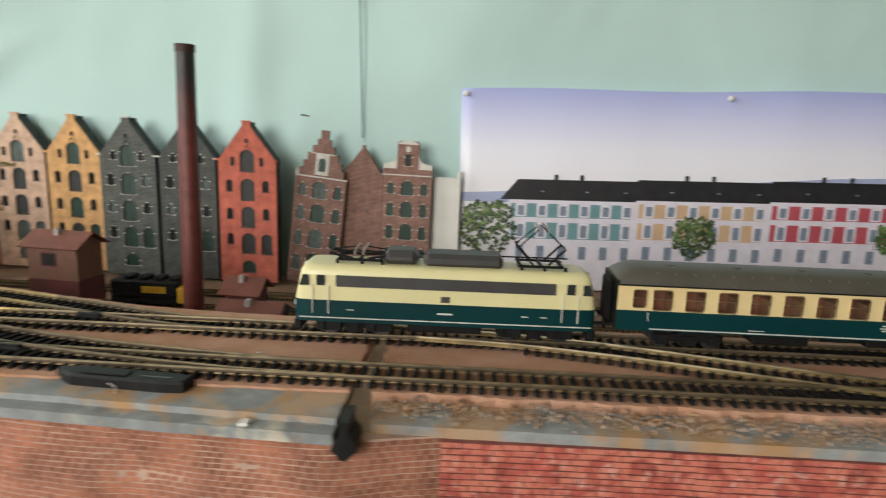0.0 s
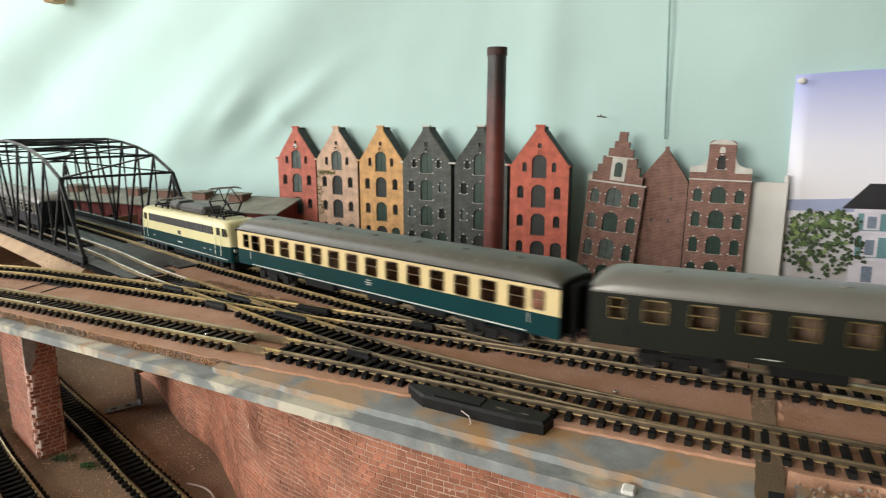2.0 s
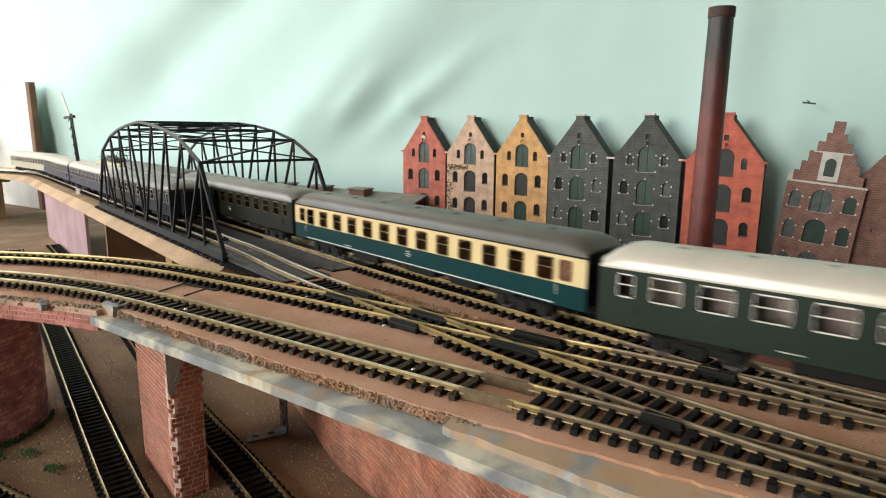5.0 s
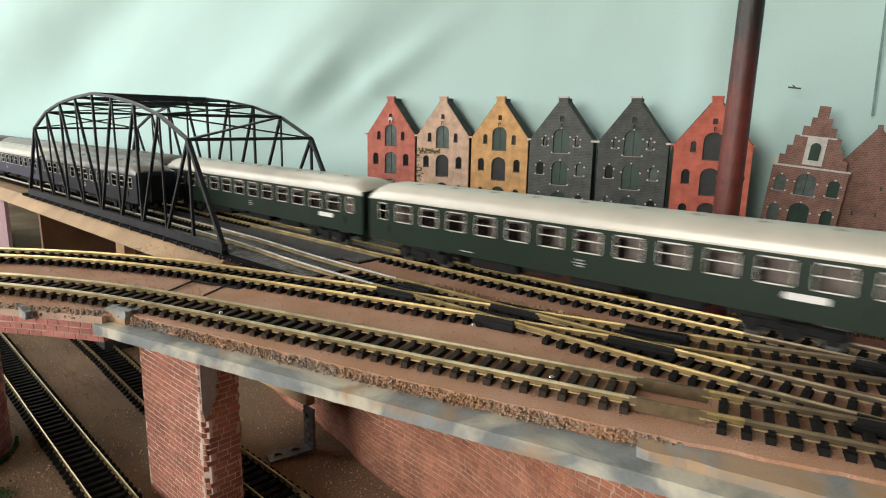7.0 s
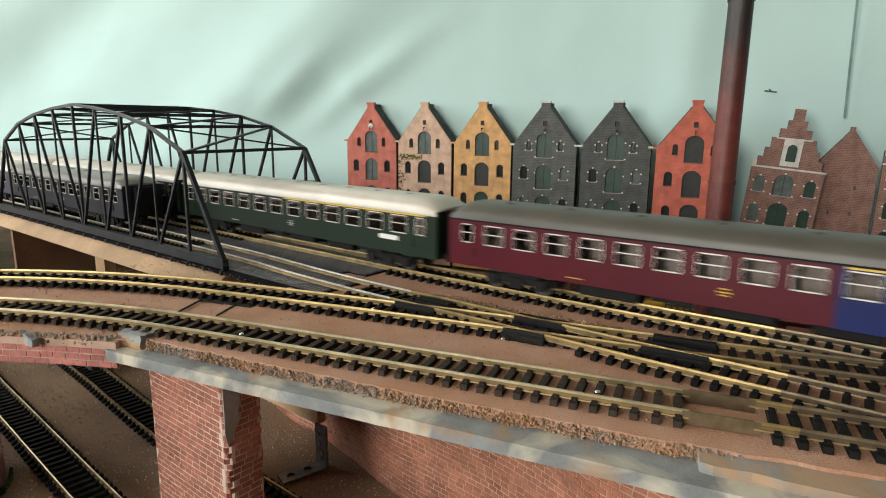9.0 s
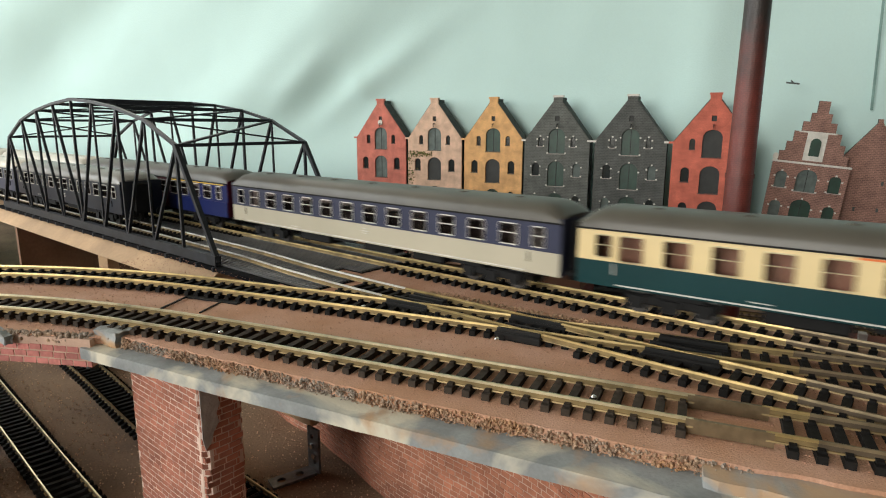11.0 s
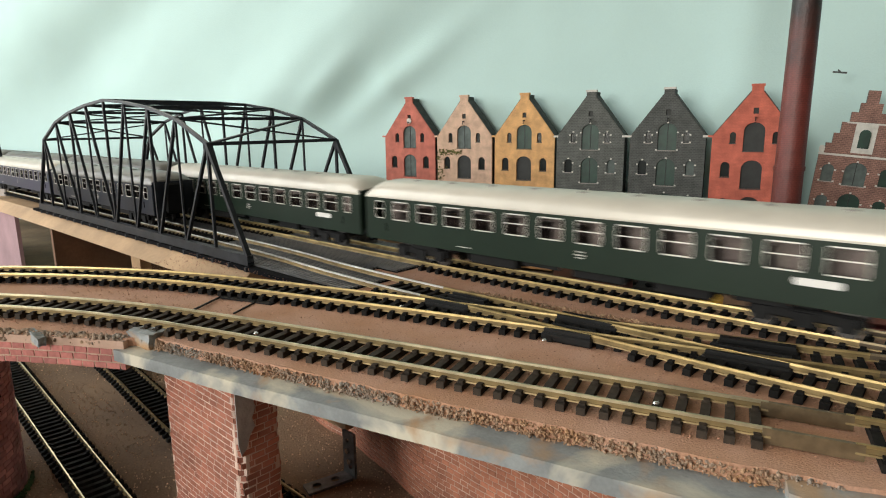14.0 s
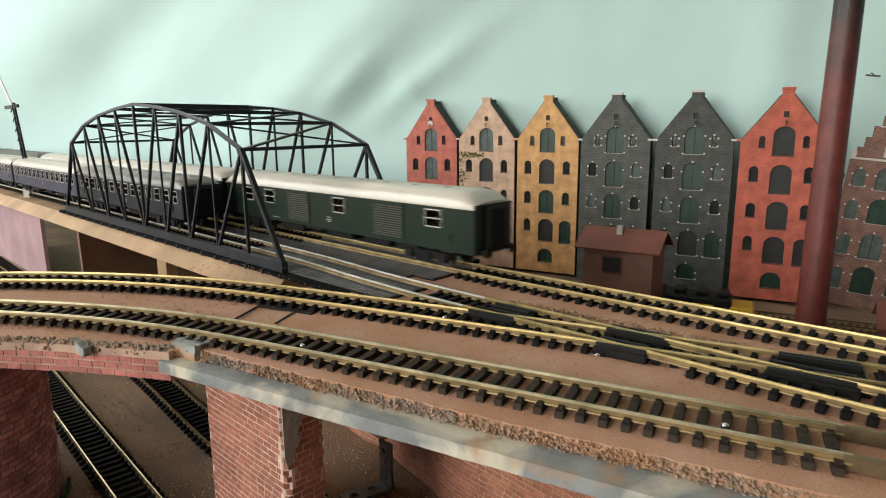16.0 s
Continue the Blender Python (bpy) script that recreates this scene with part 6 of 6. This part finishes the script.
def express_loco(label):
    """An electric locomotive, front along -x, with two pantographs."""
    t = tagged(empty("electric_locomotive"), label, "locomotive")
    L, hw = 0.160, 0.0160
    # body: section swept lengthwise, ends rounded in plan
    def shell(name, z0, z1, mat, bulge=0.0, top=False):
        verts, faces = [], []
        ring = []
        for k in range(48):
            a = 2 * math.pi * k / 48
            c, s = math.cos(a), math.sin(a)
            x = math.copysign(abs(c) ** 0.13, c) * L / 2
            y = math.copysign(abs(s) ** 0.20, s) * hw
            ring.append((x, y))
        levels = [z0, z0 + (z1 - z0) * 0.5, z1] if not top else [z0, z0 + (z1 - z0) * 0.35, z0 + (z1 - z0) * 0.7, z0 + (z1 - z0) * 0.92, z1]
        shrink = [0, 0, 0] if not top else [0, 0.0002, 0.0012, 0.0034, 0.0065]
        for z, q in zip(levels, shrink):
            lean = max(0.0, z - 0.020) * 0.22
            for x, y in ring:
                verts.append((x * (1 - (q * 0.6 + lean) / (L / 2)), y * (1 - q / hw), z))
        for j in range(len(levels) - 1):
            for k in range(48):
                a, b = j * 48 + k, j * 48 + (k + 1) % 48
                faces.append((a, b, b + 48, a + 48))
        faces += [tuple(range(48))[::-1], tuple((len(levels) - 1) * 48 + k for k in range(48))]
        ob = raw(name, verts, faces, mat, t, smooth=True)
        ob.data.set_sharp_from_angle(angle=radians(50))
    shell("lower_body", 0.0082, 0.0195, C_TEAL)
    shell("upper_body", 0.0195, 0.0325, C_LOCO)
    shell("roof", 0.0325, 0.0375, C_LOCO, top=True)
    for s in (-1, 1):
        y = s * (hw + 0.0001)
        bm = bmesh.new()
        box(bm, -0.0575, 0.0575, y - 0.0004, y + 0.0004, 0.0268, 0.0326)
        part("grille_band", bm, R_LOCO, t, "dark grey ventilation grille band")
        bm = bmesh.new()
        for k in range(24):
            x = -0.056 + k * 0.0049
            box(bm, x - 0.00015, x + 0.00015, y - 0.0006, y + 0.0006, 0.0270, 0.0324)
        part("grille", bm, R_LOCO, t)
        bm = bmesh.new()
        box(bm, -L / 2 + 0.003, L / 2 - 0.003, y - 0.0003, y + 0.0004, 0.0102, 0.0107)
        part("white_line", bm, STONE, t)
        bm = bmesh.new()
        box(bm, -0.0024, 0.0024, y - 0.0003, y + 0.0004, 0.0206, 0.0236)
        part("emblem", bm, R_LOCO, t, "small square emblem")
        for x, bw, z0, z1 in ((0.0, 0.008, 0.0142, 0.0150), (-0.050, 0.0036, 0.0146, 0.0151), (0.042, 0.0036, 0.0146, 0.0151), (0.052, 0.0036, 0.0146, 0.0151)):
            bm = bmesh.new()
            box(bm, x - bw / 2, x + bw / 2, y - 0.0003, y + 0.0003, z0, z1)
            part("lettering_bar", bm, STONE, t)
        for e in (-1, 1):
            x = e * 0.0655
            bm = bmesh.new()
            box(bm, x - 0.0022, x + 0.0022, y - 0.0003, y + 0.0004, 0.0272, 0.0325)
            part("door_window", bm, GLASS_DARK, t)
            for q in (-0.0042, 0.0042):
                bm = bmesh.new()
                rod(bm, (x + q, y + s * 0.0009, 0.0128), (x + q, y + s * 0.0009, 0.0275), 0.0003, n=6)
                part("hand_rail", bm, CHROME, t)
            bm = bmesh.new()
            x = e * 0.0738
            v = [bm.verts.new(p) for p in ((x - e * 0.0022, y + s * 0.0003, 0.0270), (x + e * 0.0032, y + s * 0.0002, 0.0270), (x + e * 0.0012, y + s * 0.0002, 0.0325), (x - e * 0.0020, y + s * 0.0003, 0.0325))]
            bm.faces.new(v)
            part("cab_side_window", bm, GLASS_DARK, t)
    for e in (-1, 1):
        bm = bmesh.new()
        for s in (-1, 1):
            x0 = e * (L / 2 - 0.0012)
            x1 = e * (L / 2 - 0.0024)
            v = [bm.verts.new(p) for p in ((x0 + e * 0.0001, s * 0.0012, 0.0262), (x0 - e * 0.0006, s * 0.0122, 0.0262), (x1 - e * 0.0006, s * 0.0118, 0.0322), (x1 + e * 0.0002, s * 0.0012, 0.0322))]
            bm.faces.new(v)
        part("windscreen", bm, GLASS_DARK, t)
        for s, z in ((-1, 0.0165), (1, 0.0165), (0, 0.0345)):
            bm = bmesh.new()
            x = e * (L / 2 - (0.0004 if s else 0.0035))
            rod(bm, (x - e * 0.002, s * 0.0105, z), (x + e * 0.0008, s * 0.0105, z), 0.0014, n=12)
            part("headlight", bm, STONE, t)
        for s in (-1, 1):
            bm = bmesh.new()
            rod(bm, (e * L / 2, s * 0.0105, 0.0118), (e * (L / 2 + 0.0050), s * 0.0105, 0.0118), 0.0009, n=8)
            rod(bm, (e * (L / 2 + 0.0046), s * 0.0105, 0.0118), (e * (L / 2 + 0.0056), s * 0.0105, 0.0118), 0.0026, n=12)
            part("buffer", bm, UNDER, t)
        bm = bmesh.new()
        box(bm, e * (L / 2 - 0.004), e * (L / 2 + 0.0005), -0.0135, 0.0135, 0.0025, 0.0085, 0.001)
        part("rail_guard", bm, UNDER, t)
        bogie(e * 0.048, t)
        # extra wheel covers and sand boxes
        bm = bmesh.new()
        for k in range(5):
            box(bm, e * 0.048 - 0.020 + k * 0.009, e * 0.048 - 0.016 + k * 0.009, -0.0150, 0.0150, 0.0035, 0.0080)
        part("brake_gear", bm, UNDER, t)
    bm = bmesh.new()
    box(bm, -0.020, 0.020, -0.0135, 0.0135, 0.0035, 0.0088, 0.001)
    part("transformer", bm, UNDER, t)
    bm = bmesh.new()
    box(bm, -0.012, 0.030, -0.0092, 0.0092, 0.0368, 0.0438, 0.0022)
    part("roof_hood", bm, R_LOCO, t, "black roof hood")
    bm = bmesh.new()
    box(bm, -0.034, -0.015, -0.0090, 0.0090, 0.0368, 0.0448, 0.0032)
    part("roof_hood", bm, R_LOCO, t)
    for x, y in ((-0.058, -0.009), (-0.045, -0.009), (-0.034, -0.009), (-0.058, 0.009), (-0.034, 0.009), (0.040, -0.009), (0.052, -0.009), (0.063, -0.009), (0.040, 0.009), (0.063, 0.009)):
        bm = bmesh.new()
        rod(bm, (x, y, 0.0365), (x, y, 0.0395), 0.0010, 0.0008, 8)
        part("insulator", bm, UNDER, t)
    bm = bmesh.new()
    rod(bm, (-0.062, 0.0045, 0.0415), (0.066, 0.0045, 0.0415), 0.0004, n=6)
    part("roof_conductor", bm, UNDER, t)
    for x0, up in ((-0.046, False), (0.050, True)):
        pg = empty("pantograph", pose(x0, 0, 0.0388))
        pg.parent = t
        bm = bmesh.new()
        box(bm, -0.012, 0.012, -0.009, -0.0078, 0, 0.0012)
        box(bm, -0.012, 0.012, 0.0078, 0.009, 0, 0.0012)
        for x in (-0.011, 0.0, 0.011):
            box(bm, x - 0.0008, x + 0.0008, -0.009, 0.009, 0.0002, 0.0014)
        part("base_frame", bm, UNDER, pg)
        h = 0.0185 if up else 0.0040
        k = 0.0125 if up else 0.0165
        for e in (-1, 1):
            for s in (-1, 1):
                bm = bmesh.new()
                bar(bm, (e * 0.004, s * 0.0075, 0.0012), (e * k, s * 0.0068, 0.0014 + h * 0.45), 0.0010)
                part("lower_arm", bm, UNDER, pg)
                bm = bmesh.new()
                bar(bm, (e * k, s * 0.0068, 0.0014 + h * 0.45), (e * 0.001, s * 0.0050, 0.0014 + h), 0.0006)
                part("upper_arm", bm, UNDER, pg)
            bm = bmesh.new()
            bar(bm, (e * k, -0.0072, 0.0014 + h * 0.45), (e * k, 0.0072, 0.0014 + h * 0.45), 0.0007)
            part("knee_bar", bm, UNDER, pg)
        bm = bmesh.new()
        for e in (-1, 1):
            bar(bm, (e * 0.0022, -0.0105, 0.0018 + h), (e * 0.0022, 0.0105, 0.0018 + h), 0.0009)
            bar(bm, (e * 0.0022, -0.0105, 0.0018 + h), (e * 0.0022, -0.0135, 0.0005 + h), 0.0007)
            bar(bm, (e * 0.0022, 0.0105, 0.0018 + h), (e * 0.0022, 0.0135, 0.0005 + h), 0.0007)
        part("collector_bow", bm, PLASTER, pg)
    return t


C_LOCO = material("ivory_enamel", (0.72, 0.66, 0.36), 0.35, vary=0.05, scale=30)
R_LOCO = material("anthracite_enamel", (0.050, 0.048, 0.048), 0.5, vary=0.15, scale=60)

OVER = [0.175] + [0.276] * 12
loco = express_loco("ivory and ocean blue electric locomotive with raised rear pantograph")
TRAIN = [
    loco,
    coach("cream and ocean blue coach with dark roof", OVER[1], C_TEAL, C_CREAM, R_DARK, "passenger", ribs=True),
    coach("dark olive coach with grey roof and brass window frames", OVER[2], C_BLACKGREEN, C_BLACKGREEN, R_GREY, "passenger", inside=INSIDE_TAN),
    coach("cream and ocean blue second class coach", OVER[3], C_TEAL, C_CREAM, R_DARK, "passenger"),
    coach("bottle green coach with bright aluminium roof", OVER[4], C_GREEN, C_GREEN, R_SILVER, "passenger", inside=INSIDE_PALE),
    coach("bottle green coach with aluminium roof and pale curtains", OVER[5], C_GREEN, C_GREEN, R_SILVER, "passenger", inside=INSIDE_PALE),
    coach("bottle green coach with yellow class stripe", OVER[6], C_GREEN, C_GREEN, R_SILVER, "passenger", stripe=(STRIPE_YELLOW, 0.0, 0.127), inside=INSIDE_PALE),
    coach("wine red coach with dark blue end section", OVER[7], C_RED, C_RED, R_DARK, "passenger", stripe=(STRIPE_YELLOW, 0.047, 0.130), inside=INSIDE_PALE, second=(C_BLUE, 0.045), marks=STRIPE_YELLOW),
    coach("blue-grey and stone coloured coach", OVER[8], C_STONE, C_INDIGO, R_DARK, "passenger", inside=INSIDE_PALE),
    coach("cream and ocean blue coach with orange class stripe", OVER[9], C_TEAL, C_CREAM, R_DARK, "passenger", stripe=(STRIPE_ORANGE, -0.032, 0.114)),
    coach("bottle green coach with aluminium roof", OVER[10], C_GREEN, C_GREEN, R_SILVER, "passenger", inside=INSIDE_PALE),
    coach("bottle green coach with aluminium roof before the van", OVER[11], C_GREEN, C_GREEN, R_SILVER, "passenger", inside=INSIDE_PALE),
    coach("bottle green baggage van with ribbed doors", OVER[12], C_GREEN, C_GREEN, R_SILVER, "baggage", inside=INSIDE_DARK),
]
# true height of the vehicles over the rails
for v in TRAIN:
    tall = Matrix.Diagonal((1.015 if v is loco else 1.0, 1.0, 1.06, 1.0))
    for ob in v.children_recursive:
        ob.location = tall @ ob.location
        if ob.data:
            ob.data.transform(tall)
RX, RT, RG = spline(MAIN, 0.01)
ZERO = float(np.interp(0.0, -RX[:, 0][:260], RG[:260])) if RX[0, 0] < 0 else float(np.interp(0.0, -RX[:, 0][:800], RG[:800]))


def on_line(line, s, z=0.0048):
    X, g = line
    return np.array([np.interp(s, g, X[:, 0]), np.interp(s, g, X[:, 1]), z])


def seat_on(line, s, over):
    """The pose of a vehicle whose middle stands at s on a line, carried by its bogies."""
    half = over / 2 - 0.044
    a, b = on_line(line, s + half), on_line(line, s - half)
    m, d = (a + b) / 2, b - a
    return pose(m[0], m[1], m[2], 0, 0, math.degrees(math.atan2(d[1], d[0])))


# a second train stands on the bridge
FX, FT, FG = spline(FRONT, 0.01)
FZ = float(np.interp(0.69, -FX[:, 0][:120], FG[:120]))
parked = [coach("parked night blue coach with grey roof on the bridge", 0.250, C_NIGHT, C_NIGHT, R_GREY, "passenger", inside=INSIDE_DARK), coach("parked dark blue-grey coach with silver roof", 0.265, C_INDIGO, C_INDIGO, R_SILVER, "passenger", inside=INSIDE_DARK),
          coach("parked blue-grey coach with silver roof", 0.265, C_INDIGO, C_INDIGO, R_SILVER, "passenger", inside=INSIDE_PALE), coach("parked silver grey coach on the curve", 0.265, C_STONE, C_STONE, R_SILVER, "passenger", inside=INSIDE_PALE)]
at = FZ
for p in parked:
    o = 0.250 if p is parked[0] else 0.265
    p.matrix_basis = seat_on((FX, FG), at + o / 2, o)
    p["group"] = "coaches of the parked train"
    at += o


def motions():
    joint = [(0, -0.081), (0.5, 0.045), (1, 0.169), (1.5, 0.283), (2, 0.396), (3, 0.628), (3.5, 0.744), (4, 0.857), (6.5, 1.453), (9, 2.076), (12, 2.793), (12.5, 2.904), (14, 3.268), (14.5, 3.393), (16, 3.757)]
    times = sorted({k * 0.5 for k in range(33)} | {4.2, 6.3, 9.2, 11.3})
    front = OVER[0]
    for k, v in enumerate(TRAIN):
        mid = OVER[0] / 2 if k == 0 else -(sum(OVER[1:k]) + OVER[k] / 2)
        rows = []
        for t in times:
            s = float(np.interp(t, [a for a, b in joint], [b for a, b in joint]))
            rows.append((t, seat_on((RX, RG), ZERO + s + mid, OVER[k])))
        walk(v, rows)



motions()
